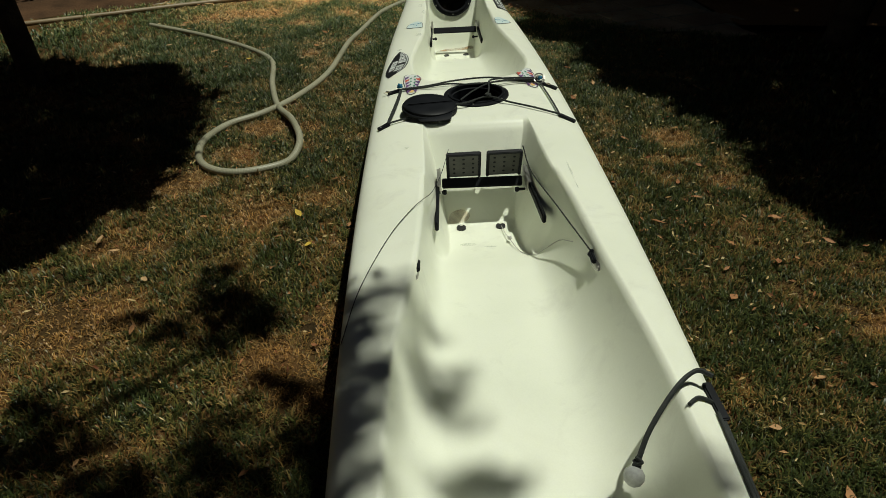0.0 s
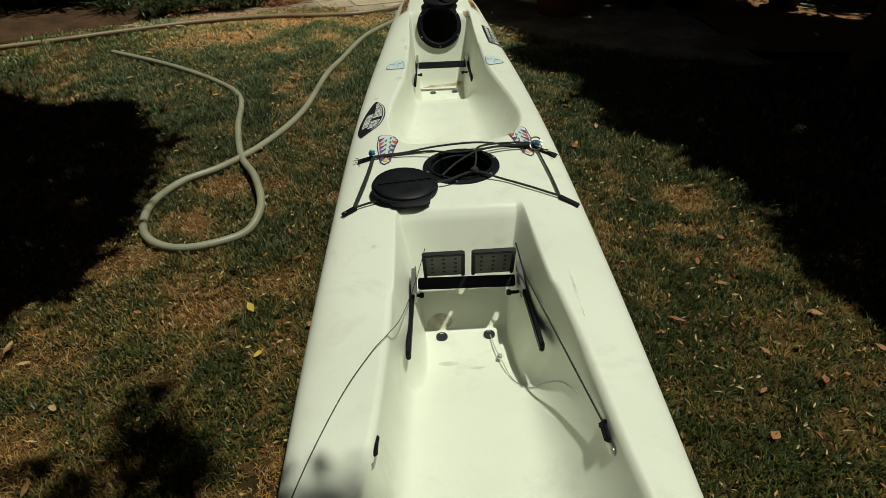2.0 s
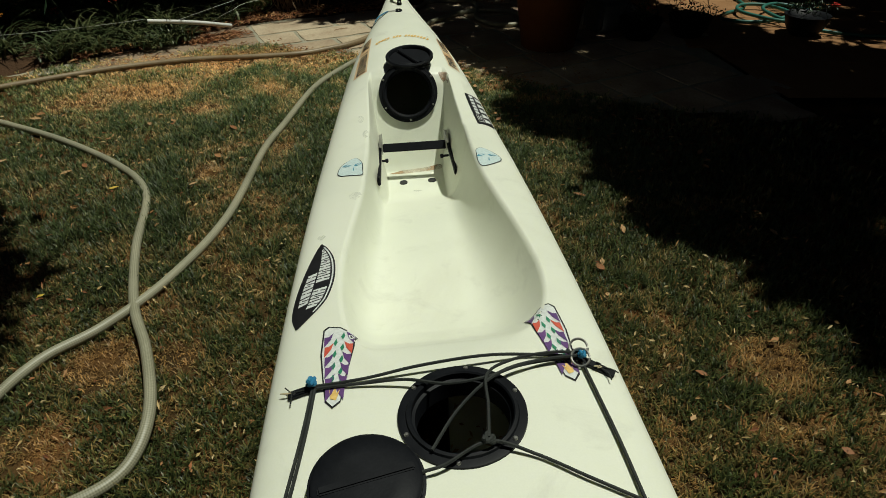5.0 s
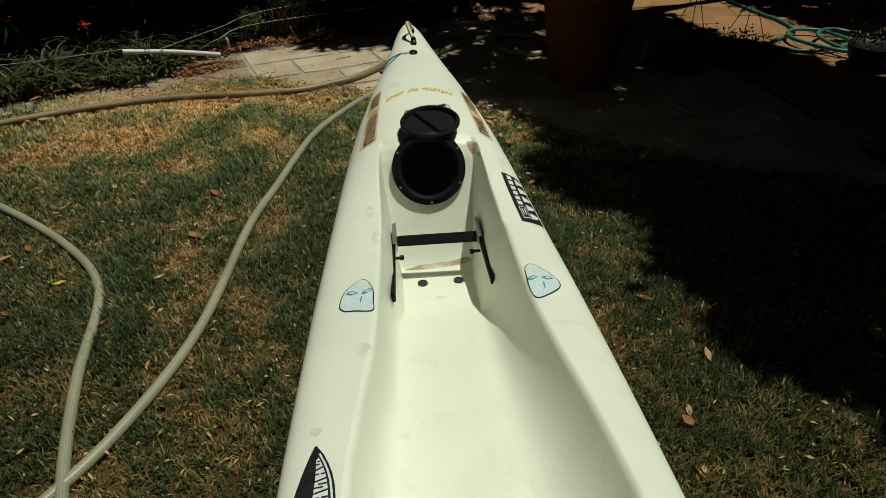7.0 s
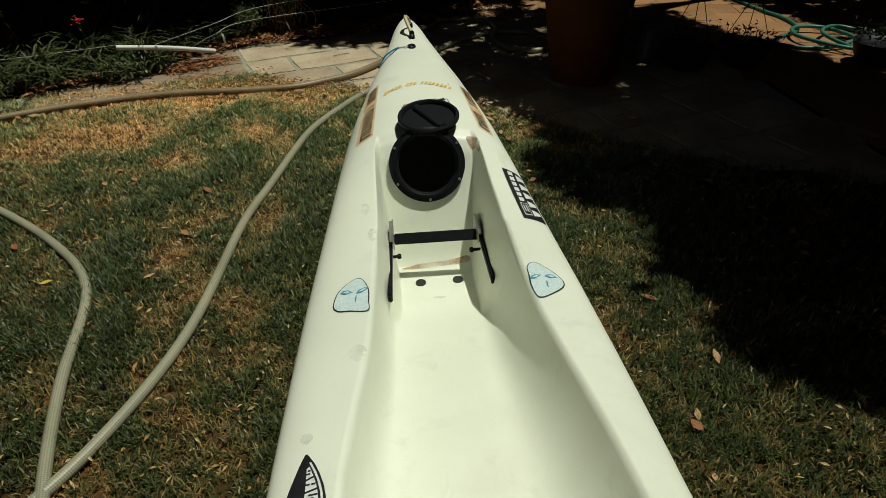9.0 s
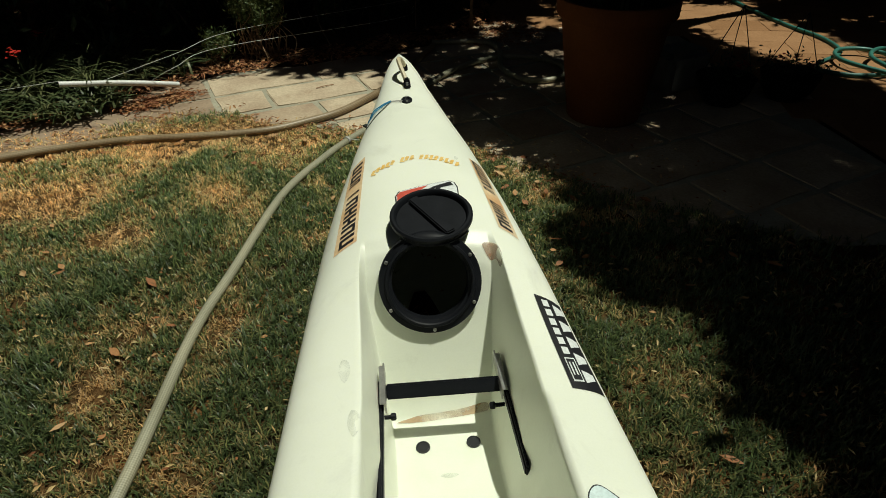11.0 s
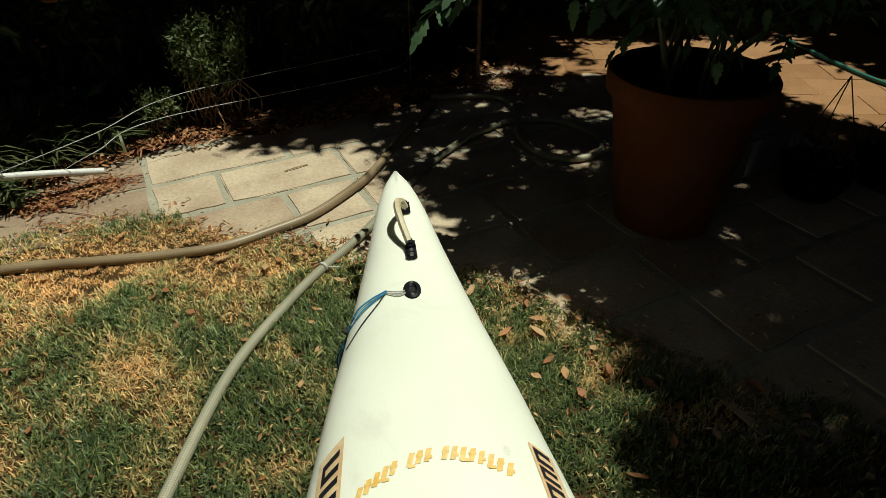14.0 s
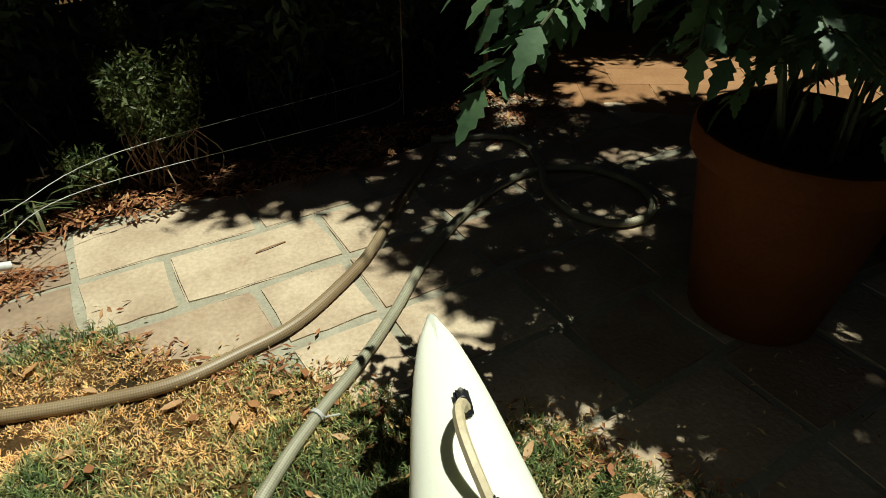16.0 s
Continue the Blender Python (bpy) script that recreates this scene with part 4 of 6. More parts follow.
def flap(lid, top, low, waist):
    """The rubber tongue between a lid and its rim: from the arc of points top to the arc low, drawn in between."""
    bm = bmesh.new()
    rows, n = [], len(top)
    for f in np.linspace(0, 1, 7):
        mid = (top[n // 2].lerp(low[n // 2], f)).x
        row = []
        for p, q in zip(top, low):
            v = p.lerp(q, f)
            v.x = mid + (v.x - mid) * (1 - waist * math.sin(math.pi * f))
            v.z += 0.006 * math.sin(math.pi * f)
            row.append(v)
        rows.append(row)
    for lift in (0.0, 0.004):
        grid = [[bm.verts.new(v + Vector((0, -0.3 * lift, lift))) for v in row] for row in rows]
        for g, h in zip(grid, grid[1:]):
            for k in range(n - 1):
                bm.faces.new((g[k], g[k + 1], h[k + 1], h[k]))
    bmesh.ops.bridge_loops(bm, edges=[e for e in bm.edges if e.is_boundary])
    return part("hinge_flap", bm, M_BLACK, lid)


LID_M = Matrix.Translation((-0.154, 2.15, 0.397)) @ pose(0, 0, 0, 2, 4, 0)
loose = hatch_lid(LID_M, 0.100, False, "black screw-in hatch lid lying loose on the deck", -76)
flap(loose, [Vector((-0.145 + 0.085 * u, 2.135 - 0.05 * math.sqrt(1.05 - u * u), 0.394)) for u in np.linspace(-1, 1, 9)], [Vector((-0.135 + 0.055 * u, 2.055 - 0.018 * math.sqrt(1.05 - u * u), 0.391)) for u in np.linspace(-1, 1, 9)], 0.05)
OPEN_LID = Vector((0.022, 4.136, 0.489))
lid = hatch_lid(Matrix.Translation(OPEN_LID) @ pose(0, 0, 0, 8, 0, 0), 0.098, True, "black hatch lid flipped open onto the foredeck", 30)
flap(lid, [OPEN_LID + Vector((0.084 * u, -0.098 * math.sqrt(1 - (0.857 * u) ** 2), -0.020)) for u in np.linspace(-1, 1, 9)],
     [BULK_C + BULK_N * 0.004 + Vector((0.078 * u, 0, 0)) + Vector((0, 0.457, 0.889)) * 0.118 * math.sqrt(1 - (0.66 * u) ** 2) for u in np.linspace(-1, 1, 9)], 0.14)


def disc(name, m, r, material, parent, h=0.002, label=""):
    bm = bmesh.new()
    lathe(bm, [(0, 0.0006), (r * 0.8, 0.0006), (r * 0.86, h), (r * 0.97, h), (r, -0.004)], 20, m)
    return part(name, bm, material, parent, label)


for x, y in ((-0.068, 1.808), (0.066, 1.806), (-0.052, 3.785), (0.065, 3.784)):
    disc("drain_hole", Matrix.Translation((x, y, surface(x, y) + 0.0025)), 0.0165, M_INK, kayak)


def strip(bm, a, b, wide, thick, up=(0, 0, 1)):
    """A flat bar from a to b."""
    a, b = Vector(a), Vector(b)
    d = (b - a).normalized()
    side = d.cross(Vector(up)).normalized()
    u = side.cross(d)
    m = Matrix((side, d, u)).transposed().to_4x4()
    m.translation = (a + b) / 2
    return box(bm, wide, (b - a).length, thick, m, min(wide, thick) * 0.25)


def footrest(bar_l, bar_r, rails, knobs, pads):
    bm = bmesh.new()
    strip(bm, bar_l, bar_r, 0.012, 0.034, (0, 0.6, 0.8))
    bar = part("footrest_bar", bm, M_BLACK, kayak, "black webbing-covered footrest bar")
    for a, b in rails:
        bm = bmesh.new()
        strip(bm, a, b, 0.012, 0.026)
        strip(bm, Vector(a) + Vector((0, 0, 0.016)), Vector(b) + Vector((0, 0, 0.016)), 0.006, 0.008)
        rail = part("footrest_rail", bm, M_BLACK, kayak, "black slotted adjustment rail")
        s = 1 if a[0] < 0 else -1
        bm = bmesh.new()
        e = Vector(b)
        strip(bm, e + Vector((s * 0.009, -0.085, 0.012)), e + Vector((s * 0.009, 0.03, 0.018)), 0.004, 0.036)
        strip(bm, e + Vector((s * 0.004, -0.09, 0.03)), e + Vector((s * 0.004, 0.02, 0.034)), 0.012, 0.004)
        part("bracket", bm, M_STEEL, rail, "steel sliding bracket")
    for k in knobs:
        s = 1 if k[0] < 0 else -1
        m = Matrix.Translation(k) @ Matrix.Rotation(radians(90 * s), 4, "Y")
        bm = bmesh.new()
        lathe(bm, [(0, 0.014), (0.006, 0.014), (0.0085, 0.011), (0.0085, 0.003), (0.005, 0.001), (0.0045, -0.022)], 14, m)
        part("knob", bm, M_BLACK, bar)
    for x0, x1 in pads:
        bm = bmesh.new()
        m = Matrix.Translation(((x0 + x1) / 2, 1.873, 0.300)) @ pose(0, 0, 0, 116, 0, 0)
        w, h = x1 - x0, 0.118
        box(bm, w, h, 0.008, m, 0.002)
        pad = part("foot_pad", bm, M_GREY, bar, "dark grey perforated foot pad")
        bm = bmesh.new()
        for sx, sy, ax, ay in ((w, 0.006, 0, h / 2), (0.006, h, -w / 2, 0), (0.006, h, w / 2, 0)):
            box(bm, sx + 0.004, sy + 0.004, 0.014, m @ Matrix.Translation((ax, ay, 0.001)), 0.002)
        part("pad_edge", bm, M_BLACK, pad)
        for i in range(3):
            for j in range(4):
                disc("hole", m @ Matrix.Translation((-w * 0.3 + w * 0.3 * i, -h * 0.3 + h * 0.2 * j, 0.0042)), 0.0045, M_BLACK, pad, 0.0005)
    return bar


footrest((-0.126, 1.886, 0.229), (0.146, 1.876, 0.229), [((-0.149, 1.578, 0.245), (-0.139, 1.868, 0.248)), ((0.170, 1.562, 0.262), (0.160, 1.862, 0.248))], [(-0.125, 1.855, 0.212), (0.132, 1.84, 0.216)], [(-0.103, 0.002), (0.030, 0.138)])
footrest((-0.122, 3.842, 0.222), (0.138, 3.83, 0.222), [((-0.140, 3.548, 0.222), (-0.132, 3.862, 0.230)), ((0.150, 3.60, 0.212), (0.142, 3.872, 0.222))], [(-0.118, 3.80, 0.186), (0.120, 3.80, 0.186)], [])


def line(name, pts, r, material, label="", steps=8, parent=None):
    bm = bmesh.new()
    tube(bm, pts, r, 6, steps)
    return part(name, bm, material, parent or kayak, label)


def on_deck(pts, lift):
    return [(x, y, surface(x, y) + lift) for x, y in pts]


# control lines and their pad eyes
line("control_line", [(0.230, 1.262, 0.352), (0.197, 1.52, 0.33), (0.165, 1.80, 0.30), (0.145, 1.87, 0.36)], 0.0022, M_CORD, "thin dark control line")
line("control_line", on_deck([(-0.36, 0.98), (-0.33, 1.14), (-0.27, 1.33), (-0.215, 1.45)], 0.004) + [(-0.182, 1.50, 0.388), (-0.155, 1.58, 0.368), (-0.125, 1.74, 0.345), (-0.098, 1.85, 0.372)], 0.0010, M_CORD, "thin dark control line")
line("drain_cord", [(0.068, 1.80, 0.10), (0.075, 1.74, 0.108), (0.085, 1.69, 0.115)] + on_deck([(0.105, 1.60), (0.14, 1.545), (0.17, 1.52), (0.195, 1.46), (0.213, 1.38)], 0.003), 0.0014, M_STRING, "thin pale cord knotted to the drain plug")
CORD_KNOT = (0.084, 1.695, 0.118)
for x, y, z, s in ((0.238, 1.235, 0.340, -1), (-0.204, 1.225, 0.352, 1)):
    tilt = Vector((s * 0.80, 0, 0.60))
    m = Matrix((tilt.cross(Vector((0, 1, 0))) * -1, Vector((0, 1, 0)), tilt)).transposed().to_4x4()
    m.translation = (x, y, z)
    bm = bmesh.new()
    lathe(bm, [(0, 0.0030), (0.0135, 0.0030), (0.0150, 0.0018), (0.0150, -0.003)], 20, m @ Matrix.Diagonal((0.9, 2.9, 1, 1)))
    cleat = part("pad_eye", bm, M_STEEL, kayak, "worn steel pad eye with a jam cleat")
    bm = bmesh.new()
    box(bm, 0.011, 0.040, 0.014, m @ Matrix.Translation((0, 0.004, 0.008)), 0.003)
    box(bm, 0.020, 0.012, 0.010, m @ Matrix.Translation((0, 0.026, 0.007)), 0.003)
    part("jaw", bm, M_BLACK, cleat)
    for k in (-0.033, 0.035):
        screw(m @ Matrix.Translation((0, k, 0.003)), cleat)


# deck bungee
def deck_eye(a, b, label):
    bm = bmesh.new()
    strip(bm, (a[0], a[1], surface(*a) + 0.006), (b[0], b[1], surface(*b) + 0.006), 0.020, 0.009)
    eye = part("deck_eye", bm, M_BLACK, kayak, label)
    screw(Matrix.Translation(((a[0] * 3 + b[0]) / 4, (a[1] * 3 + b[1]) / 4, surface(*a) + 0.011)), eye)
    return eye


eye = deck_eye((-0.338, 2.058), (-0.298, 2.080), "black moulded deck eye")
deck_eye((0.352, 2.043), (0.30, 2.075), "black moulded deck eye")
deck_eye((-0.318, 2.396), (-0.264, 2.404), "black deck eye with a frayed blue whipping")
deck_eye((0.345, 2.37), (0.282, 2.41), "black deck eye with a steel ring")
B, T = 0.0034, 0.009
line("bungee_cord", on_deck([(-0.306, 2.080), (-0.294, 2.17), (-0.278, 2.29), (-0.268, 2.40)], T), B, M_CORD)
line("bungee_cord", on_deck([(-0.301, 2.078), (-0.286, 2.17), (-0.271, 2.29), (-0.262, 2.40)], T), B, M_CORD)
line("bungee_cord", on_deck([(0.302, 2.075), (0.298, 2.2), (0.29, 2.32), (0.284, 2.40)], T), B, M_CORD)
line("bungee_cord", on_deck([(-0.303, 2.078), (-0.25, 2.09), (-0.2, 2.10)], T) + [(-0.08, 2.155, 0.40), (-0.02, 2.17, 0.403), (0.062, 2.205, 0.408)] + on_deck([(0.14, 2.18), (0.22, 2.125), (0.302, 2.075)], T), B, M_CORD)
line("bungee_cord", on_deck([(-0.262, 2.404), (-0.16, 2.405)], T) + [(-0.05, 2.412, 0.404), (0.08, 2.42, 0.406)] + on_deck([(0.18, 2.425), (0.284, 2.412)], T), B, M_CORD)
line("bungee_cord", on_deck([(-0.262, 2.398), (-0.17, 2.392)], T) + [(-0.08, 2.378, 0.404), (0.0, 2.355, 0.405), (0.08, 2.36, 0.406), (0.15, 2.385, 0.402)] + on_deck([(0.22, 2.405), (0.284, 2.408)], T), B, M_CORD)
line("bungee_cord", [(0.062, 2.207, 0.416), (0.072, 2.28, 0.414), (0.082, 2.36, 0.414), (0.14, 2.40, 0.406), (0.22, 2.417, 0.398), (0.282, 2.414, 0.392)], B, M_CORD)
line("bungee_cord", [(-0.04, 2.205, 0.400), (0.01, 2.28, 0.404), (0.07, 2.34, 0.408), (0.13, 2.38, 0.404), (0.21, 2.40, 0.398), (0.284, 2.405, 0.392)], B, M_CORD)


def knot(name, c, r, material, turns, label):
    rng = random.Random(turns)
    pts = [Vector(c) + Vector((r * math.cos(2.4 * k) * rng.uniform(0.6, 1), r * math.sin(2.4 * k) * rng.uniform(0.6, 1), r * rng.uniform(-0.5, 0.7))) for k in range(turns)]
    return line(name, pts, r * 0.32, material, label, 5)


knot("cord_knot", CORD_KNOT, 0.008, M_STRING, 8, "pale cord knot")
knot("bungee_knot", (0.063, 2.206, 0.412), 0.013, M_CORD, 9, "knotted dark bungee")
knot("cord_whipping", (-0.268, 2.404, 0.398), 0.013, M_BLUE, 8, "blue twine whipping")
knot("cord_whipping", (0.284, 2.40, 0.400), 0.010, M_BLUE, 8, "blue twine whipping")
for c in ((0.281, 2.40), (0.285, 2.43)):
    bm = bmesh.new()
    pts = [(c[0] + 0.019 * math.cos(a), c[1] + 0.015 * math.sin(a), surface(*c) + 0.019 + 0.010 * math.sin(a)) for a in np.linspace(0, 6.1, 16)]
    tube(bm, pts, 0.0028, 6, 3)
    part("ring", bm, M_STEEL, kayak, "worn steel ring")
rf = random.Random(6)
for k in range(5):
    a, r0 = rf.uniform(0, 6), rf.uniform(0.015, 0.03)
    line("cord_fray", on_deck([(-0.31, 2.397), (-0.31 + r0 * math.cos(a) * 0.6, 2.397 + r0 * math.sin(a) * 0.6), (-0.31 + r0 * math.cos(a), 2.397 + r0 * math.sin(a))], 0.012), 0.0014, M_GRIP if k % 2 else M_CORD)
    line("cord_fray", on_deck([(0.315, 2.385), (0.33 + r0 * math.cos(a) * 0.5, 2.38 + r0 * math.sin(a) * 0.5), (0.33 + r0 * math.cos(a), 2.375 + r0 * math.sin(a))], 0.012), 0.0014, M_GRIP if k % 2 else M_CORD)

# paddle leash strap with its bead
bm = bmesh.new()
strip(bm, (0.342, 0.80, surface(0.342, 0.80) + 0.008), (0.346, 0.715, surface(0.346, 0.715) + 0.010), 0.017, 0.010)
clip = part("strap_clip", bm, M_BLACK, kayak, "black plastic strap clip")
line("strap", on_deck([(0.346, 0.73), (0.337, 0.60), (0.325, 0.45), (0.31, 0.2)], 0.006), 0.0042, M_CORD, "thin dark shock cord")
line("strap", on_deck([(0.338, 0.73), (0.329, 0.60), (0.317, 0.45), (0.30, 0.2)], 0.006), 0.0042, M_CORD, "thin dark shock cord")
line("shock_cord", [(0.345, 0.79, 0.385), (0.315, 0.795, 0.395), (0.27, 0.765, 0.385), (0.215, 0.715, 0.34), (0.185, 0.675, 0.295)], 0.0048, M_CORD)
line("shock_cord", on_deck([(0.34, 0.755), (0.31, 0.755), (0.285, 0.735)], 0.006), 0.0038, M_CORD)
bm = bmesh.new()
lathe(bm, [(0, 0.018), (0.010, 0.016), (0.0175, 0.008), (0.0185, -0.002), (0.014, -0.012), (0.006, -0.017), (0, -0.018)], 20, Matrix.Translation((0.178, 0.661, 0.283)) @ pose(0, 0, 0, -40, 30, 0))
bead = part("bead", bm, M_BEAD, kayak, "scuffed grey plastic bead")
knot("cord_stop", (0.187, 0.677, 0.299), 0.010, M_CORD, 7, "dark cord knot")

# bow handle, plug and tether
for y, z in ((5.185, 0.0), (4.985, 0.0)):
    bm = bmesh.new()
    h = surface(0.01, y)
    box(bm, 0.024, 0.052, 0.014, Matrix.Translation((0.012, y, h + 0.006)), 0.004)
    box(bm, 0.021, 0.026, 0.02, Matrix.Translation((0.012, y + (-0.014 if y > 5.1 else 0.014), h + 0.016)), 0.005)
    blk = part("handle_mount", bm, M_BLACK, kayak, "black handle mount with two screws")
    for k in (-0.014, 0.014):
        screw(Matrix.Translation((0.012, y + (0.012 if y > 5.1 else -0.012) + k * 0.6, h + 0.0135)), blk)
line("carry_handle", [(0.012, 5.165, 0.523), (0.004, 5.155, 0.545), (-0.006, 5.125, 0.563), (-0.008, 5.085, 0.566), (-0.002, 5.045, 0.553), (0.006, 5.015, 0.535), (0.011, 4.998, 0.523)], 0.0085, M_GRIP, "cream tubular carry handle")
m = Matrix.Translation((0.003, 4.856, surface(0.003, 4.856))) 
bm = bmesh.new()
lathe(bm, [(0.009, -0.012), (0.009, 0.002), (0.013, 0.006), (0.018, 0.006), (0.0225, 0.003), (0.024, -0.004)], 24, m @ Matrix.Diagonal((0.80, 1.22, 1, 1)))
drain = part("bow_plug", bm, M_BLACK, kayak, "black drain fitting without its plug")
disc("socket", m @ Matrix.Translation((0, 0, 0.0008)), 0.0115, M_INK, drain)
for k in (-0.02, 0.02):
    screw(m @ Matrix.Translation((0, k, 0.004)), drain)
line("plug_tether", on_deck([(-0.008, 4.85), (-0.03, 4.853), (-0.05, 4.862)], 0.004), 0.0016, M_STRING, "thin pale tether")
line("plug_tether", on_deck([(-0.008, 4.845), (-0.028, 4.842), (-0.05, 4.857)], 0.004), 0.0016, M_STRING, "thin pale tether")
def over_side(pts, lift):
    """Points on the skin, going down the flank past the deck's edge."""
    out = []
    for x, y, drop in pts:
        half = smooth_table(BEAM, y)
        out.append((x, y, (surface(x, y) if abs(x) < half else lerp_table(SHEER, y)) + lift - drop))
    return out


for k, pts in enumerate(([(-0.05, 4.862, 0), (-0.085, 4.852, 0), (-0.118, 4.842, 0), (-0.146, 4.836, 0.02), (-0.158, 4.812, 0.05), (-0.150, 4.776, 0.05)],
                         [(-0.05, 4.857, 0), (-0.084, 4.840, 0), (-0.114, 4.822, 0), (-0.140, 4.806, 0.01), (-0.151, 4.784, 0.03)],
                         [(-0.120, 4.836, 0), (-0.150, 4.842, 0.02), (-0.170, 4.826, 0.05), (-0.164, 4.796, 0.07), (-0.150, 4.768, 0.06)],
                         [(-0.128, 4.818, 0), (-0.152, 4.806, 0.02), (-0.166, 4.812, 0.05), (-0.158, 4.834, 0.04), (-0.138, 4.842, 0.01)])):
    line("blue_cord", over_side(pts, 0.005), 0.0019, M_BLUE, "blue twine tied to the bow plug")
line("plug_tether", on_deck([(-0.05, 4.86), (-0.072, 4.828), (-0.105, 4.790), (-0.138, 4.752)], 0.003), 0.0013, M_CORD)
knot("plug", (-0.138, 4.828, 0.440), 0.0105, M_CORD, 9, "dark plug wrapped in twine")


# ---- stickers and stains, laid over the skin ----
def decal(name, outline, material, parent, lift=0.0012, label="", step=0.014):
    bm = bmesh.new()
    bm.faces.new([bm.verts.new((x, y, 0)) for x, y in outline])
    xs, ys = [p[0] for p in outline], [p[1] for p in outline]
    for axis, lo, hi in (((1, 0, 0), min(xs), max(xs)), ((0, 1, 0), min(ys), max(ys))):
        n = int((hi - lo) / step)
        for k in range(1, n + 1):
            at = lo + (hi - lo) * k / (n + 1)
            bmesh.ops.bisect_plane(bm, geom=bm.verts[:] + bm.edges[:] + bm.faces[:], plane_co=(at, 0, 0) if axis[0] else (0, at, 0), plane_no=axis)
    bmesh.ops.triangulate(bm, faces=bm.faces[:])
    for v in bm.verts:
        v.co.z = surface(v.co.x, v.co.y) + lift
    for f in bm.faces:
        if f.normal.z < 0:
            f.normal_flip()
    return part(name, bm, material, parent, label)


def smooth_loop(pts, steps=5):
    p = spline(list(pts) + [pts[0], pts[1], pts[2]], steps)
    p = [(v.x, v.y) for v in p]
    return p[steps : steps * (len(pts) + 1)]


def loop3(pts):
    return smooth_loop([(x, y, 0) for x, y in pts])


def grow(pts, d):
    cx, cy = sum(p[0] for p in pts) / len(pts), sum(p[1] for p in pts) / len(pts)
    return [(x + d * (x - cx) / math.hypot(x - cx, y - cy), y + d * (y - cy) / math.hypot(x - cx, y - cy)) for x, y in pts]


def along(a, b, f, s):
    """A point at share f from a to b and s metres to the left of that way."""
    d = Vector((b[0] - a[0], b[1] - a[1])).normalized()
    return (a[0] + (b[0] - a[0]) * f - d.y * s, a[1] + (b[1] - a[1]) * f + d.x * s)


# black pointed sticker by the front seat, with two rows of white lettering bars
SKATE_L = [(2.607, -0.326), (2.635, -0.336), (2.669, -0.342), (2.749, -0.337), (2.849, -0.318), (2.915, -0.300), (2.945, -0.289)]
SKATE_R = [(2.607, -0.322), (2.635, -0.298), (2.665, -0.275), (2.70, -0.256), (2.78, -0.242), (2.86, -0.247), (2.915, -0.266), (2.945, -0.285)]


def skate_at(y, f, inset=0.0):
    """A point across the sticker: f from its outboard to its inboard edge, both drawn in by inset."""
    l, w = smooth_table(SKATE_L, y) + inset, smooth_table(SKATE_R, y) - inset
    return (l + (w - l) * f, y)


ys = list(np.linspace(2.607, 2.945, 16))
st = decal("sticker", [skate_at(y, 0) for y in ys] + [skate_at(y, 1) for y in ys[::-1]], M_INK, kayak, 0.0014, "black pointed sticker with white lettering bars")
ys = list(np.linspace(2.655, 2.925, 14))
decal("sticker_rim", [skate_at(y, 1, 0.0045) for y in ys] + [skate_at(y, 1, 0.0085) for y in ys[::-1]], M_INKW, st, 0.0026)
for first, last, count, low, high in ((2.650, 2.918, 11, 0.47, 1.0), (2.690, 2.815, 4, 0.02, 0.42)):
    step = (last - first) / count
    for k in range(count):
        if count == 11 and k in (0, 4):
            continue
        y0, y1 = first + step * k, first + step * (k + 0.84)
        tilt = 0.10 * step
        inset = 0.013
        (ax, ay), (bx, by), (cx, cy), (dx, dy) = skate_at(y0, low, inset), skate_at(y1, low, inset), skate_at(y1, high, inset), skate_at(y0, high, inset)
        bar = decal("letter_bar", [(ax, ay - tilt), (bx, by - tilt), (cx, cy + tilt), (dx, dy + tilt)], M_INKW, st, 0.0026, step=0.03)
        for u, v0, v1 in (((0.5, 0.0, 0.42), (0.5, 0.58, 1.0)) if k % 2 else ((0.34, 0.0, 0.7), (0.66, 0.3, 1.0))):
            yy = y0 + (y1 - y0) * u
            p, q = skate_at(yy, low + (high - low) * v0, inset), skate_at(yy, low + (high - low) * v1, inset)
            decal("letter_gap", [(p[0], p[1] - 0.0016), (p[0], p[1] + 0.0016), (q[0], q[1] + 0.0016), (q[0], q[1] - 0.0016)], M_INK, bar, 0.0034, step=0.03)


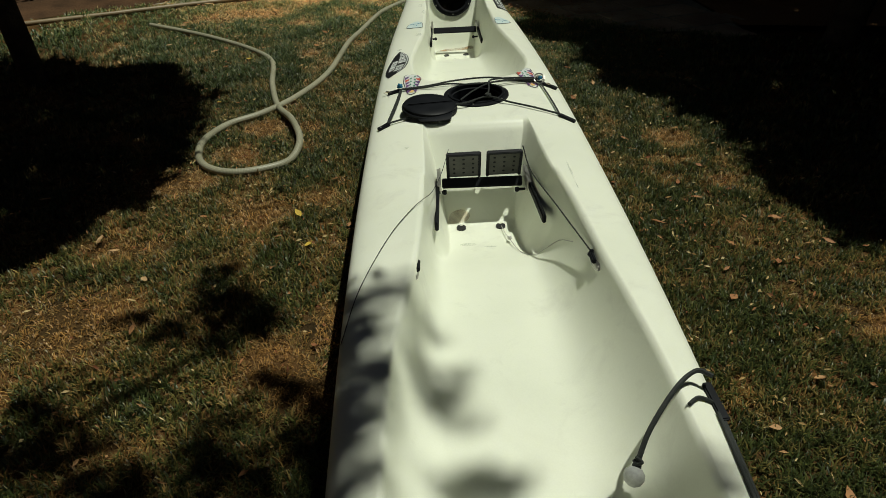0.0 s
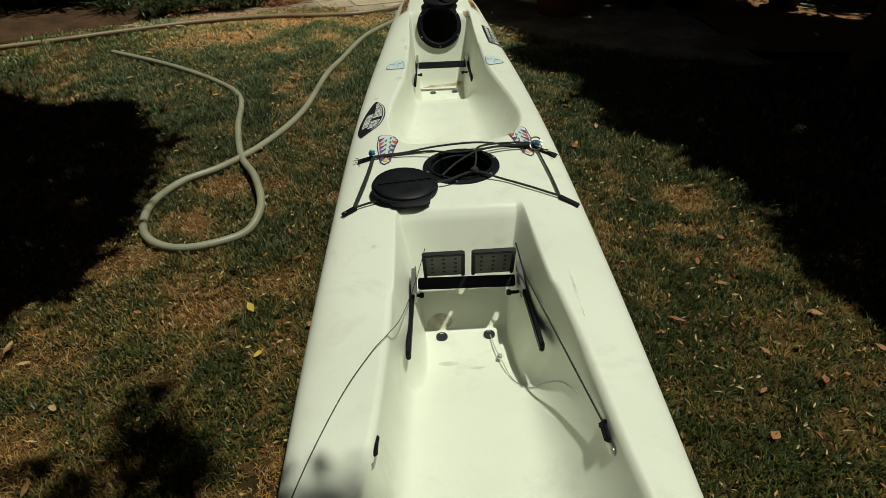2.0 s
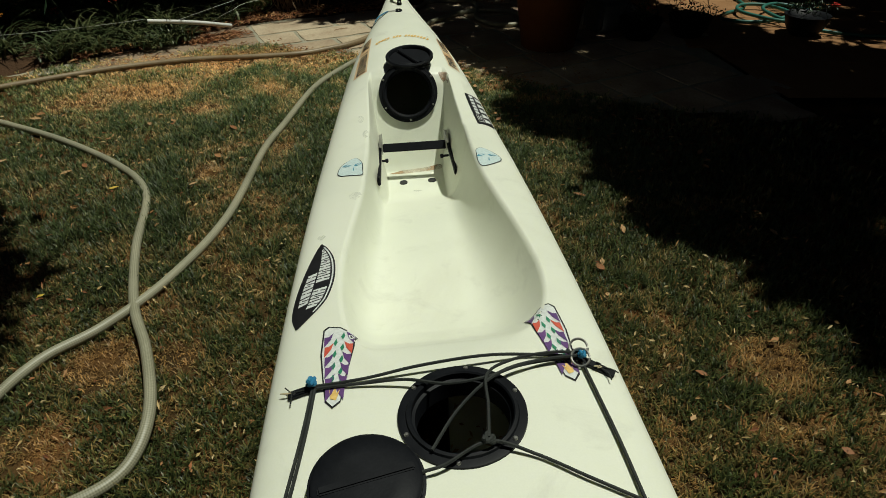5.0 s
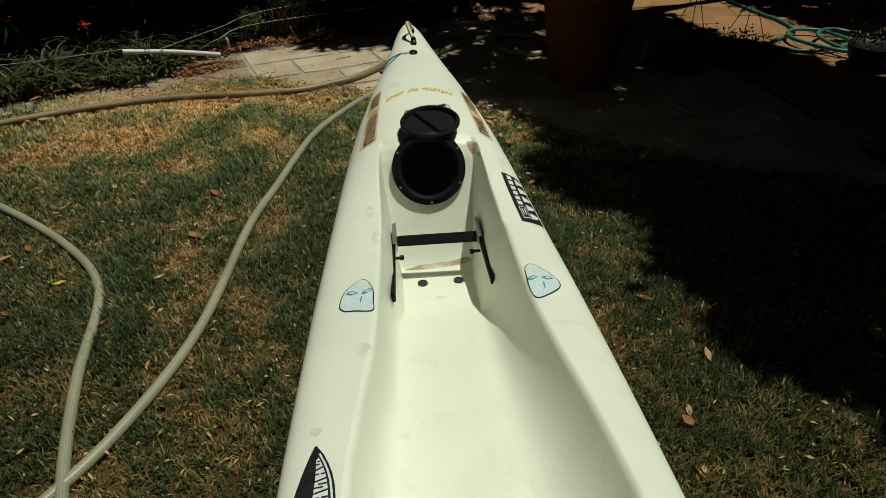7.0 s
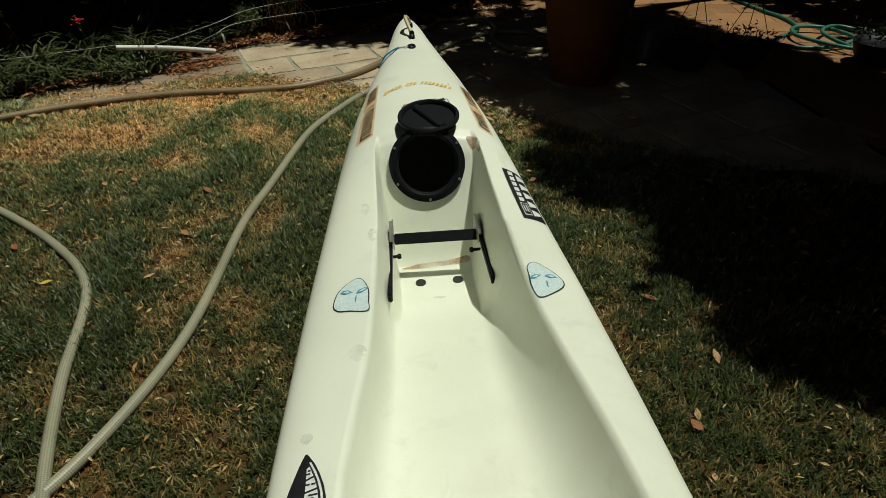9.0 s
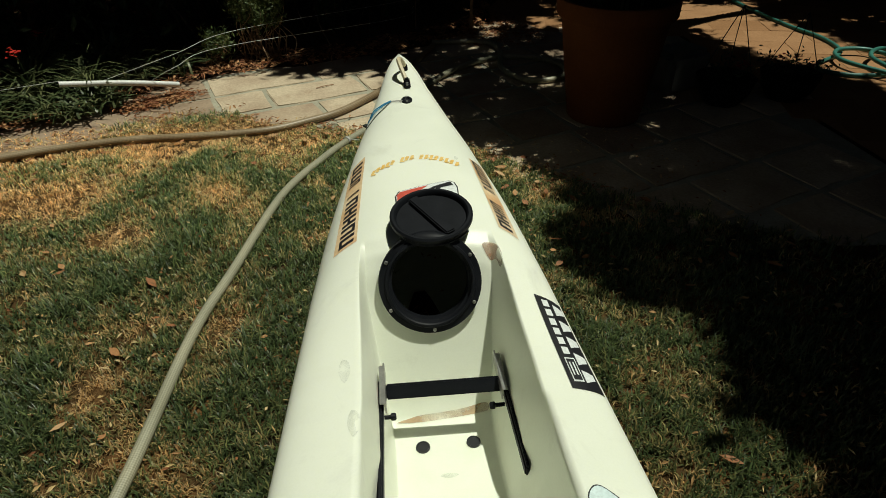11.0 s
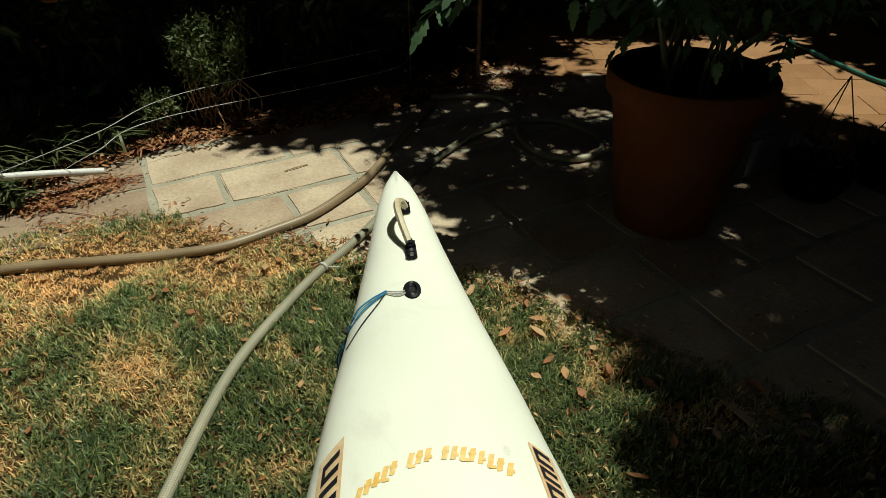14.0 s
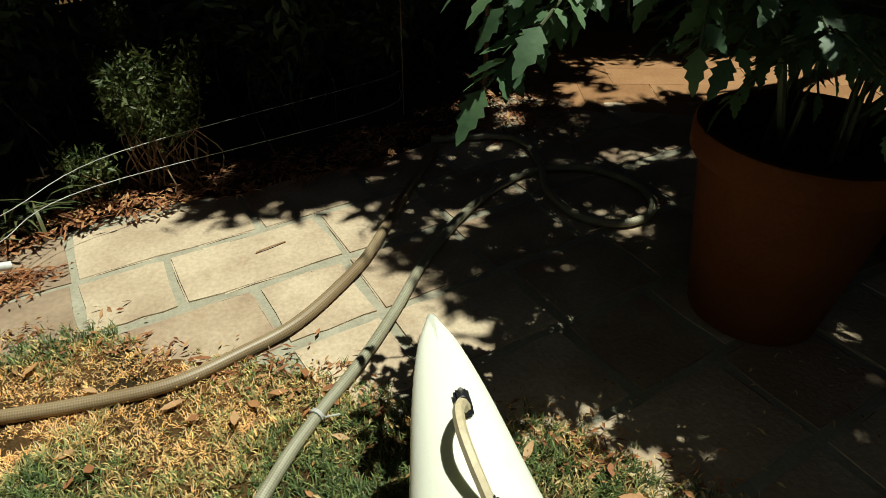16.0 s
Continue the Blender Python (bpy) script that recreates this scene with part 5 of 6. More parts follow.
def flame_sticker(cx, cy, lean, mirror):
    """A pale shield with purple, green and orange tongues."""
    def at(u, v):
        return (cx + mirror * 1.32 * u + lean * v, cy + 1.06 * v)
    edge = [(-0.030, 0.115), (-0.022, 0.125), (0.0, 0.117), (0.010, 0.106), (0.028, 0.10), (0.026, 0.05), (0.016, -0.03), (0.010, -0.095), (-0.002, -0.108), (-0.014, -0.09), (-0.022, -0.03), (-0.030, 0.04)]
    s = decal("sticker", [at(*p) for p in edge][::int(mirror)], M_INK, kayak, 0.0014, "flame-patterned sticker in white, purple and orange")
    decal("backing", [at(u * 0.9, v * 0.96) for u, v in edge][::int(mirror)], M_INKW, s, 0.0024)
    for side in (-1, 1):
        for k in range(6):
            v = 0.085 - 0.030 * k
            w = 0.026 - 0.0022 * k
            decal("tongue", [at(side * w, v + 0.004), at(side * (w - 0.001), v - 0.026), at(side * (w - 0.011), v - 0.006), at(side * (w - 0.015), v + 0.014), at(side * (w - 0.007), v + 0.004)], M_RED if k == 1 else M_PURPLE, s, 0.0036, step=0.02)
    for k in range(9):
        v, u = 0.085 - 0.017 * k, 0.006 * (-1) ** k
        decal("tongue", [at(u - 0.0035, v), at(u, v - 0.010), at(u + 0.0035, v), at(u + 0.001, v + 0.012)], M_GREENINK, s, 0.0036, step=0.02)
    decal("tongue", [at(-0.009, -0.06), at(-0.006, -0.085), at(0.003, -0.09), at(0.008, -0.065), at(0.003, -0.072), at(0.0, -0.055), at(-0.004, -0.072)], M_ORANGE, s, 0.0036, step=0.02)


flame_sticker(-0.221, 2.458, 0.02, 1)
flame_sticker(0.245, 2.465, -0.10, -1)


def eye_sticker(pts, c, lean):
    out = loop3(pts)
    s = decal("sticker", out, M_INK, kayak, 0.0012, "pale blue rounded sticker with a black outline")
    decal("field", grow(out, -0.003), M_PALE, s, 0.0022)
    for u, sgn in ((-0.018, 1), (0.020, -1)):
        def q(a, b):
            return (c[0] + u + a, c[1] + b + sgn * lean * a + 0.004)
        decal("mark", [q(-0.017, -0.004), q(-0.004, -0.008), q(0.014, 0.002), q(0.002, 0.009), q(-0.010, 0.006)], M_CYAN, s, 0.0030, step=0.02)
        decal("mark", [q(-0.010, -0.001), q(0.0, -0.004), q(0.008, 0.002), q(0.0, 0.005)], M_PALE, s, 0.0036, step=0.02)
    decal("mark", [(c[0] + 0.004, c[1] - 0.012), (c[0] + 0.006, c[1] - 0.013), (c[0] + 0.004, c[1] - 0.040), (c[0] + 0.001, c[1] - 0.030)], M_CYAN, s, 0.0030, step=0.02)


eye_sticker([(-0.262, 3.352), (-0.249, 3.405), (-0.205, 3.442), (-0.180, 3.40), (-0.177, 3.345), (-0.180, 3.312), (-0.224, 3.320), (-0.25, 3.327)], (-0.212, 3.385), -0.3)
eye_sticker([(0.206, 3.430), (0.231, 3.442), (0.275, 3.388), (0.279, 3.350), (0.245, 3.318), (0.209, 3.304), (0.199, 3.345), (0.201, 3.39)], (0.235, 3.378), 0.3)

# dark board sticker on the starboard deck
bo = [(0.226, 3.918), (0.283, 3.905), (0.306, 3.648), (0.243, 3.654)]
st = decal("sticker", bo, M_INK, kayak, 0.0014, "black rectangular sticker with white lettering bars")
for k in range(6):
    a, b = along(bo[0], bo[3], 0.06 + 0.105 * k, 0.012), along(bo[0], bo[3], 0.06 + 0.105 * k + 0.075, 0.012)
    c, d = along(bo[0], bo[3], 0.06 + 0.105 * k + 0.075, 0.026), along(bo[0], bo[3], 0.06 + 0.105 * k, 0.026)
    decal("letter_bar", [a, d, c, b][::-1], M_INKW, st, 0.0026, step=0.02)
for k in range(5):
    f = 0.10 + 0.18 * k
    decal("letter_bar", [along(bo[0], bo[3], f, 0.034), along(bo[0], bo[3], f + 0.13, 0.034), along(bo[0], bo[3], f + 0.09, 0.056), along(bo[0], bo[3], f + 0.03, 0.056)], M_INKW, st, 0.0026, step=0.02)
for f0, f1, s0, s1, mt, lf in ((0.70, 0.94, 0.009, 0.030, M_INKW, 0.0026), (0.715, 0.925, 0.011, 0.028, M_INK, 0.0034), (0.75, 0.88, 0.014, 0.017, M_INKW, 0.0042), (0.75, 0.88, 0.021, 0.024, M_INKW, 0.0042)):
    decal("emblem", [along(bo[0], bo[3], f0, s0), along(bo[0], bo[3], f1, s0), along(bo[0], bo[3], f1, s1), along(bo[0], bo[3], f0, s1)], mt, st, lf, step=0.02)


def name_strip(corners, words, side):
    """A faded tan strip with dark lettering bars. corners: inner aft, inner fore, outer fore, outer aft."""
    s = decal("sticker", corners, M_TAN, kayak, 0.0014, "faded tan name strip with dark lettering bars")
    ia, i_f, of, oa = [Vector(p) for p in corners]
    rr = random.Random(int(side) + 7)
    for f0, f1 in words:
        a, b = ia.lerp(i_f, f0), ia.lerp(i_f, f1)
        c, d = oa.lerp(of, f1), oa.lerp(of, f0)
        g0, g1 = (0.14, 0.80)
        q = [a.lerp(d, g0), b.lerp(c, g0), b.lerp(c, g1), a.lerp(d, g1)]
        # a stem, a foot and a slanting stroke
        for u0, u1, v0, v1 in ((0.0, 0.34, 0, 1), (0.70, 1.04, 0, 1), (0.0, 1.0, rr.choice((0.0, 0.42, 0.8)), 0)):
            v1 = v1 or v0 + 0.2
            pts = [q[0].lerp(q[1], u0).lerp(q[3].lerp(q[2], u0), v0), q[0].lerp(q[1], u1).lerp(q[3].lerp(q[2], u1), v0), q[0].lerp(q[1], u1).lerp(q[3].lerp(q[2], u1), v1), q[0].lerp(q[1], u0).lerp(q[3].lerp(q[2], u0), v1)]
            decal("letter_bar", [(p.x, p.y) for p in pts], M_INK, s, 0.0026, step=0.03)
    return s


name_strip([(-0.163, 4.13), (-0.139, 4.535), (-0.183, 4.505), (-0.222, 4.105)], [(0.02, 0.10), (0.12, 0.20), (0.22, 0.30), (0.32, 0.40), (0.42, 0.50), (0.55, 0.57), (0.68, 0.72), (0.74, 0.83), (0.86, 0.95)], -1)
name_strip([(0.187, 4.140), (0.160, 4.485), (0.197, 4.465), (0.232, 4.112)], [(0.03, 0.12), (0.14, 0.22), (0.24, 0.29), (0.31, 0.36), (0.52, 0.56), (0.60, 0.69), (0.71, 0.79), (0.81, 0.88), (0.90, 0.98)], 1)

# orange lettering across the foredeck, as slanting bars
for k in range(18):
    x0 = -0.124 + 0.0138 * k
    if k in (5, 9):
        continue
    y = 4.416 + 0.046 * (1 - (x0 / 0.125) ** 2)
    s = decal("letter_bar", [(x0 + 0.007, y + 0.012), (x0, y - 0.011), (x0 + 0.0088, y - 0.011), (x0 + 0.0158, y + 0.012)], M_ORANGE, kayak, 0.0014, "faded orange lettering bar", step=0.02)
    v = (-0.009, 0.006, -0.001)[k % 3]
    decal("letter_foot", [(x0 + 0.003, y + v), (x0 + 0.003, y + v - 0.005), (x0 + 0.0145, y + v - 0.005), (x0 + 0.0145, y + v)], M_ORANGE, s, 0.0018, step=0.02)

# emblem panel under the open lid
EM = 0.040
pan = [(x, y + EM) for x, y in ((-0.060, 4.12), (-0.062, 4.235), (-0.052, 4.256), (0.086, 4.292), (0.100, 4.284), (0.106, 4.26), (0.098, 4.12))]
st = decal("sticker", pan, M_INK, kayak, 0.0012, "white emblem panel with a red corner and black sweep")
decal("field", grow(pan, -0.004), M_INKW, st, 0.0022)
decal("corner", [(x, y + EM) for x, y in ((-0.056, 4.185), (-0.056, 4.238), (-0.048, 4.25), (0.028, 4.27), (-0.01, 4.235), (-0.035, 4.205))], M_RED, st, 0.0032)
decal("sweep", [(x, y + EM) for x, y in ((-0.056, 4.175), (-0.03, 4.20), (0.0, 4.232), (0.04, 4.262), (0.088, 4.284), (0.094, 4.268), (0.06, 4.256), (0.052, 4.236), (0.046, 4.256), (0.015, 4.225), (-0.02, 4.17), (-0.04, 4.13), (-0.056, 4.13))], M_INK, st, 0.0032)

decal("rust_stain", loop3([(0.136, 4.082), (0.152, 4.088), (0.168, 4.072), (0.175, 4.046), (0.174, 4.018), (0.168, 4.016), (0.163, 4.044), (0.147, 4.060)]), M_RUST, kayak, 0.002, "brown rust stain")
decal("mud_stain", loop3([(-0.108, 3.858), (-0.06, 3.868), (0.0, 3.870), (0.06, 3.873), (0.108, 3.878), (0.110, 3.864), (0.05, 3.858), (-0.04, 3.854)]), M_MUD, kayak, 0.002, "brown silt stain")
decal("mud_stain", loop3([(-0.11, 1.83), (-0.10, 1.855), (-0.06, 1.862), (-0.035, 1.850), (-0.05, 1.835), (-0.085, 1.828)]), M_MUD, kayak, 0.002, "brown silt stain")
for x, y, w, l in ((-0.233, 1.86, 0.006, 0.008), (0.255, 1.62, 0.003, 0.09), (-0.17, 3.62, 0.012, 0.03), (-0.20, 3.18, 0.02, 0.025), (0.12, 4.46, 0.006, 0.01), (-0.19, 3.75, 0.012, 0.03), (-0.05, 1.69, 0.03, 0.010), (0.02, 1.665, 0.022, 0.006), (0.0, 3.70, 0.020, 0.006),  (-0.29, 2.98, 0.012, 0.012)):
    decal("scuff", loop3([(x - w, y), (x - w * 0.5, y + l), (x + w * 0.6, y + l * 0.8), (x + w, y - l * 0.2), (x, y - l)]), M_SCUFF, kayak, 0.0018)

# ---- pole, strings and stakes ----
bm = bmesh.new()
tube(bm, [(-1.27, 6.18, 0.19), (-1.0, 6.30, 0.14), (-0.76, 6.42, 0.075)], 0.0145, 14, 3)
pole = tagged(finish("pipe", bm, M_PVC), "white plastic pipe leaning among the plants", "pipe")
for pts, lab in (([(-2.4, 5.9, 0.2), (-1.8, 6.05, 0.19), (-1.27, 6.2, 0.2)], "thin wire running along the flower bed"),
                 ([(-1.1, 6.27, 0.165), (-0.75, 6.45, 0.235), (-0.46, 6.82, 0.25), (0.5, 7.32, 0.25), (0.66, 7.42, 0.26)], "pale twine strung along the flower bed"),
                 ([(-0.9, 6.36, 0.115), (-0.74, 6.37, 0.19), (-0.53, 6.66, 0.2), (0.51, 7.11, 0.2), (0.66, 7.42, 0.2)], "pale twine strung along the flower bed")):
    bm = bmesh.new()
    tube(bm, pts, 0.0014, 6, 8)
    tagged(finish("string", bm, M_STRING), lab, "string", "strings along the bed")
for x, y, h, r in ((0.67, 7.42, 1.4, 0.003), (1.06, 7.38, 0.8, 0.012)):
    bm = bmesh.new()
    tube(bm, [(x, y, -0.05), (x + 0.004, y, h / 2), (x, y + 0.01, h)], r, 8, 4)
    tagged(finish("garden_stake", bm, M_TWIG), "thin garden stake at the edge of the bed", "stake", "stakes of the bed")

# ---- flower bed ----
def bed_strip():
    verts, faces = [], []
    xs = np.linspace(-3.2, 3.0, 60)
    for x in xs:
        for k, f in enumerate((0.0, 0.15, 0.5, 1.5, 4.0)):
            verts.append((x, bed_limit(x) + f, (-0.012, 0.03, 0.05, 0.06, 0.06)[k] + 0.012 * noise.noise((x * 3, f * 3, 1))))
    for i in range(len(xs) - 1):
        for k in range(4):
            faces.append((i * 5 + k, (i + 1) * 5 + k, (i + 1) * 5 + k + 1, i * 5 + k + 1))
    return tagged(new("flower_bed", mesh_of("flower_bed", verts, faces, M_BED, True)), "dark soil of a planted garden bed", "flower bed", kind="structure")


bed_strip()


def chips(name, centres, per, size, spread, material, seed, label):
    """Flat litter lying on the ground."""
    rng = np.random.default_rng(seed)
    c = np.repeat(np.asarray(centres, float), per, axis=0)
    n = len(c)
    p = c + rng.normal(0, 1, (n, 3)) * spread
    a = rng.uniform(0, 2 * np.pi, n)
    d = np.stack([np.cos(a), np.sin(a), rng.normal(0, 0.25, n)], 1)
    s = np.stack([-np.sin(a), np.cos(a), rng.normal(0, 0.3, n)], 1)
    l, w = size * rng.uniform(0.5, 1.4, n)[:, None], size * rng.uniform(0.12, 0.35, n)[:, None]
    v = np.stack([p - d * l, p + s * w + (0, 0, 0.004), p + d * l, p - s * w], 1).reshape(-1, 3)
    k = np.arange(n) * 4
    f = np.concatenate([np.stack([k, k + 1, k + 2], 1), np.stack([k, k + 2, k + 3], 1)])
    me = mesh_of(name, v, f.tolist(), material)
    return tagged(new(name, me), label, "leaf litter", kind="stuff")


rl = random.Random(12)
litter = []
for k in range(260):
    x = rl.uniform(-1.7, 1.3)
    litter.append((x, bed_limit(x) + rl.uniform(-0.05, 0.28), 0.03 + 0.02 * rl.random()))
chips("leaf_litter", litter, 14, 0.022, (0.03, 0.03, 0.006), M_MULCH, 41, "russet leaf litter and bark along the bed")
for k in range(50):
    f = rl.random()
    litter.append((-1.02 + 0.32 * f + rl.gauss(0, 0.03), 6.27 + 0.16 * f + rl.gauss(0, 0.03), 0.018))
chips("leaf_litter", litter[-50:], 26, 0.016, (0.03, 0.03, 0.006), M_MULCH, 47, "orange leaf mulch heaped beside the white pipe")
edge_litter = []
for k in range(120):
    x = rl.uniform(-1.5, 1.25)
    edge_litter.append((x, lawn_limit(x) + rl.gauss(-0.03, 0.06), 0.016))
chips("leaf_litter", edge_litter, 5, 0.015, (0.03, 0.03, 0.004), M_MULCH, 42, "dry leaf scraps where the lawn meets the paving")
chips("leaf_litter", [(rl.uniform(-1.6, 1.7), rl.uniform(0.6, 5.6), 0.02) for k in range(600)], 3, 0.011, (0.05, 0.05, 0.005), M_MULCH, 43, "small dry leaf scraps caught in the grass")
chips("leaf_litter", [(rl.uniform(1.0, 1.5), rl.uniform(7.1, 7.8), 0.01) for k in range(60)], 12, 0.02, (0.05, 0.05, 0.004), M_MULCH, 44, "russet leaf litter on the far paving")


straw = []
for k in range(220):
    x = rl.uniform(-0.95, 1.1)
    straw.append((x, lawn_limit(x) - abs(rl.gauss(0, 0.16)) + 0.03, 0.018))
chips("straw_litter", straw, 5, 0.009, (0.035, 0.035, 0.006), M_STRAW, 45, "bleached straw and curled leaf scraps at the lawn's edge")


chips("straw_litter", [(rl.uniform(-1.9, 1.7), rl.uniform(0.5, 5.6), 0.022) for k in range(1000)], 4, 0.010, (0.06, 0.06, 0.006), M_STRAW, 46, "bits of bleached straw scattered through the grass")


def strap_clump(centre, n, length, seed, label, flowers=0, petal=None):
    rng = random.Random(seed)
    t = tagged(new("strap_leaf_plant"), label, "plant", "plants in the bed")
    t.location = centre
    bm = bmesh.new()
    for k in range(int(1.9 * n)):
        a, l = rng.uniform(0, 2 * math.pi), length * rng.uniform(0.55, 1.1)
        d = Vector((math.cos(a), math.sin(a), 0))
        s = Vector((-d.y, d.x, 0))
        r0 = Vector((rng.gauss(0, 0.05), rng.gauss(0, 0.05), 0))
        lift = rng.uniform(0.5, 1.5)
        prev = None
        for f in (0, 0.25, 0.5, 0.75, 1.0):
            p = r0 + d * l * f * (0.35 + 0.5 * f) + Vector((0, 0, l * lift * (f - 0.62 * f * f)))
            w = 0.0065 * (1 - f**3)
            row = (bm.verts.new(p - s * w), bm.verts.new(p + s * w))
            if prev:
                bm.faces.new((prev[0], prev[1], row[1], row[0]))
            prev = row
    part("foliage", bm, M_STRAP, t)
    for k in range(flowers):
        a, l = rng.uniform(0, 6.28), rng.uniform(0.05, 0.2)
        p = Vector((l * math.cos(a), l * math.sin(a), rng.uniform(0.2, 0.36)))
        bm = bmesh.new()
        for j in range(16):
            q = p + Vector((rng.gauss(0, 0.014), rng.gauss(0, 0.014), rng.gauss(0, 0.010)))
            v = [bm.verts.new(q + Vector((0.011 * math.cos(b), 0.011 * math.sin(b), rng.uniform(-0.004, 0.004)))) for b in np.linspace(0, 6.28, 6)[:-1]]
            bm.faces.new(v)
        fl = part("flower", bm, petal, t)
        bm = bmesh.new()
        tube(bm, [p * 0.1, p * 0.6 + Vector((0, 0, 0.02)), p], 0.003, 6, 3)
        part("stalk", bm, M_STEM, t)
    return t


for k, (x, y, n, l, fl, pt) in enumerate([(-1.75, 6.25, 70, 0.34, 1, M_PETAL_O), (-1.5, 6.42, 80, 0.40, 1, M_PETAL), (-1.25, 6.50, 80, 0.38, 0, M_PETAL), (-1.05, 6.62, 60, 0.32, 0, M_PETAL), (-1.95, 6.5, 70, 0.42, 1, M_PETAL), (-1.6, 6.75, 70, 0.45, 1, M_PETAL), (-1.25, 6.85, 70, 0.42, 0, M_PETAL), (-2.2, 6.1, 60, 0.36, 1, M_PETAL_O), (-0.85, 6.75, 40, 0.25, 0, M_PETAL), (-1.42, 6.20, 50, 0.24, 0, M_PETAL), (-1.18, 6.34, 50, 0.22, 0, M_PETAL), (-1.62, 6.10, 50, 0.26, 0, M_PETAL), (-1.85, 6.0, 50, 0.28, 0, M_PETAL), (-1.10, 6.28, 40, 0.17, 0, M_PETAL), (-1.26, 6.16, 40, 0.18, 0, M_PETAL)]):
    strap_clump((x, y, 0.03), n, l, 50 + k, "clump of arching green strap leaves" + (" with bright flowers" if fl else ""), fl, pt)


def shrub(centre, h, r, n, seed, label, material=None, leaf=0.015, shares=(0.76, 0.84, 0.92, 1.0)):
    rng = random.Random(seed)
    t = tagged(new("shrub"), label, "shrub", "plants in the bed")
    t.location = centre
    bm = bmesh.new()
    tips = []
    for k in range(n):
        a, rr = rng.uniform(0, 6.28), r * math.sqrt(rng.random())
        e = Vector((rr * math.cos(a), rr * math.sin(a), h * rng.uniform(0.55, 1.0)))
        b0 = Vector((rng.gauss(0, 0.4 * r), rng.gauss(0, 0.4 * r), 0))
        wig = [Vector((rng.gauss(0, 0.03), rng.gauss(0, 0.03), 0)) for _ in range(3)]
        tube(bm, [b0, b0.lerp(e, 0.3) + wig[0], b0.lerp(e, 0.55) + wig[1], b0.lerp(e, 0.8) + wig[2] * 0.5, e], lambda f: 0.0032 * (1.2 - f), 5, 3)
        tips += [e * f for f in shares]
    part("branchwork", bm, M_BARK if material else M_TWIG, t)
    leaf_cloud("foliage", tips, 15 if leaf > 0.02 else 34, leaf, (0.026, 0.026, 0.028), material or M_SHRUB, seed, 0.5, t)
    return t


shrub((-0.40, 7.0, 0.03), 0.52, 0.11, 26, 61, "leggy green shrub with bare brown stems below")
shrub((-0.27, 7.02, 0.03), 0.50, 0.09, 12, 62, "leggy green shrub with bare brown stems below")
shrub((-0.60, 6.84, 0.03), 0.20, 0.07, 9, 63, "low green shrub at the edge of the bed")
shrub((-0.42, 7.2, 0.03), 0.80, 0.06, 3, 64, "tall thin shrub in the bed")
for k, (x, y, h) in enumerate([(-1.5, 7.3, 1.0), (-0.95, 7.35, 1.1), (0.1, 7.5, 0.9), (-2.2, 7.1, 1.1), (0.55, 7.75, 0.8)]):
    shrub((x, y, 0.03), h, 0.35, 36, 70 + k, "broad-leaved dark shrub in deep shade", M_HEDGE, 0.045, (0.15, 0.3, 0.45, 0.6, 0.75, 0.9, 1.0))
for x, y, dx, dy in ((-0.89, 6.22, 0.22, -0.10), (-0.02, 6.42, 0.10, 0.05)):
    bm = bmesh.new()
    tube(bm, [(x, y, 0.009), (x + dx * 0.45, y + dy * 0.4, 0.012), (x + dx, y + dy, 0.008)], 0.0028, 6, 3)
    tagged(finish("twig", bm, M_TWIG), "bare brown twig lying on the paving", "twig", "twigs on the paving")

# ---- plant in the terracotta pot ----
bm = bmesh.new()
lathe(bm, [(0, 0.548), (0.15, 0.545), (0.244, 0.538)], 32)
part("soil", bm, M_BED, pot)


def leaflet(bm, base, d, up, l):
    """A lobed, folded leaflet."""
    d, side = d.normalized(), d.cross(up).normalized()
    nor = side.cross(d).normalized()
    prof = [(0, 0.02), (0.12, 0.15), (0.2, 0.24), (0.25, 0.17), (0.38, 0.27), (0.44, 0.17), (0.58, 0.21), (0.66, 0.11), (0.8, 0.10), (1.0, 0.0)]
    mid = [bm.verts.new(base + d * l * f - nor * l * 0.12 * f * f) for f, w in prof]
    for sgn in (-1, 1):
        edge = [bm.verts.new(base + d * l * (f + 0.03) + side * sgn * l * w + nor * l * (0.16 * w - 0.15 * f * f)) for f, w in prof[:-1]]
        for k in range(len(prof) - 2):
            q = (mid[k], mid[k + 1], edge[k + 1], edge[k])
            bm.faces.new(q if sgn < 0 else q[::-1])
        q = (mid[-2], mid[-1], edge[-1])
        bm.faces.new(q if sgn < 0 else q[::-1])


def compound_leaf(bm, stem, a, b, rng, size, n=5):
    """Leaflets in pairs along the last stretch of a drooping stalk, with one at its tip."""
    a, b = Vector(a), Vector(b)
    pts = spline([a, a.lerp(b, 0.5) + Vector((0, 0, 0.04)), b], 10)
    tube(stem, pts, 0.003, 6, 0)
    d = (pts[-1] - pts[-6]).normalized()
    away = d.cross(Vector((0, 0, 1)))
    away = away.normalized() if away.length > 0.01 else Vector((1, 0, 0))
    for k in range(n):
        back = 0.03 + 0.036 * k
        p = pts[-1]
        for q in reversed(pts):
            if (q - pts[-1]).length >= back:
                p = q
                break
        else:
            break
        for sgn in (-1, 1):
            out = (d * 0.7 + away * sgn + Vector((0, 0, rng.uniform(-0.55, 0.05)))).normalized()
            leaflet(bm, p + d * rng.uniform(-0.012, 0.012), out, Vector((rng.gauss(0, 0.35), rng.gauss(0, 0.35), 1)), size * rng.uniform(0.5, 0.95))
    leaflet(bm, pts[-1], d + Vector((0, 0, -0.35)), Vector((rng.gauss(0, 0.3), rng.gauss(0, 0.3), 1)), size * 1.05)


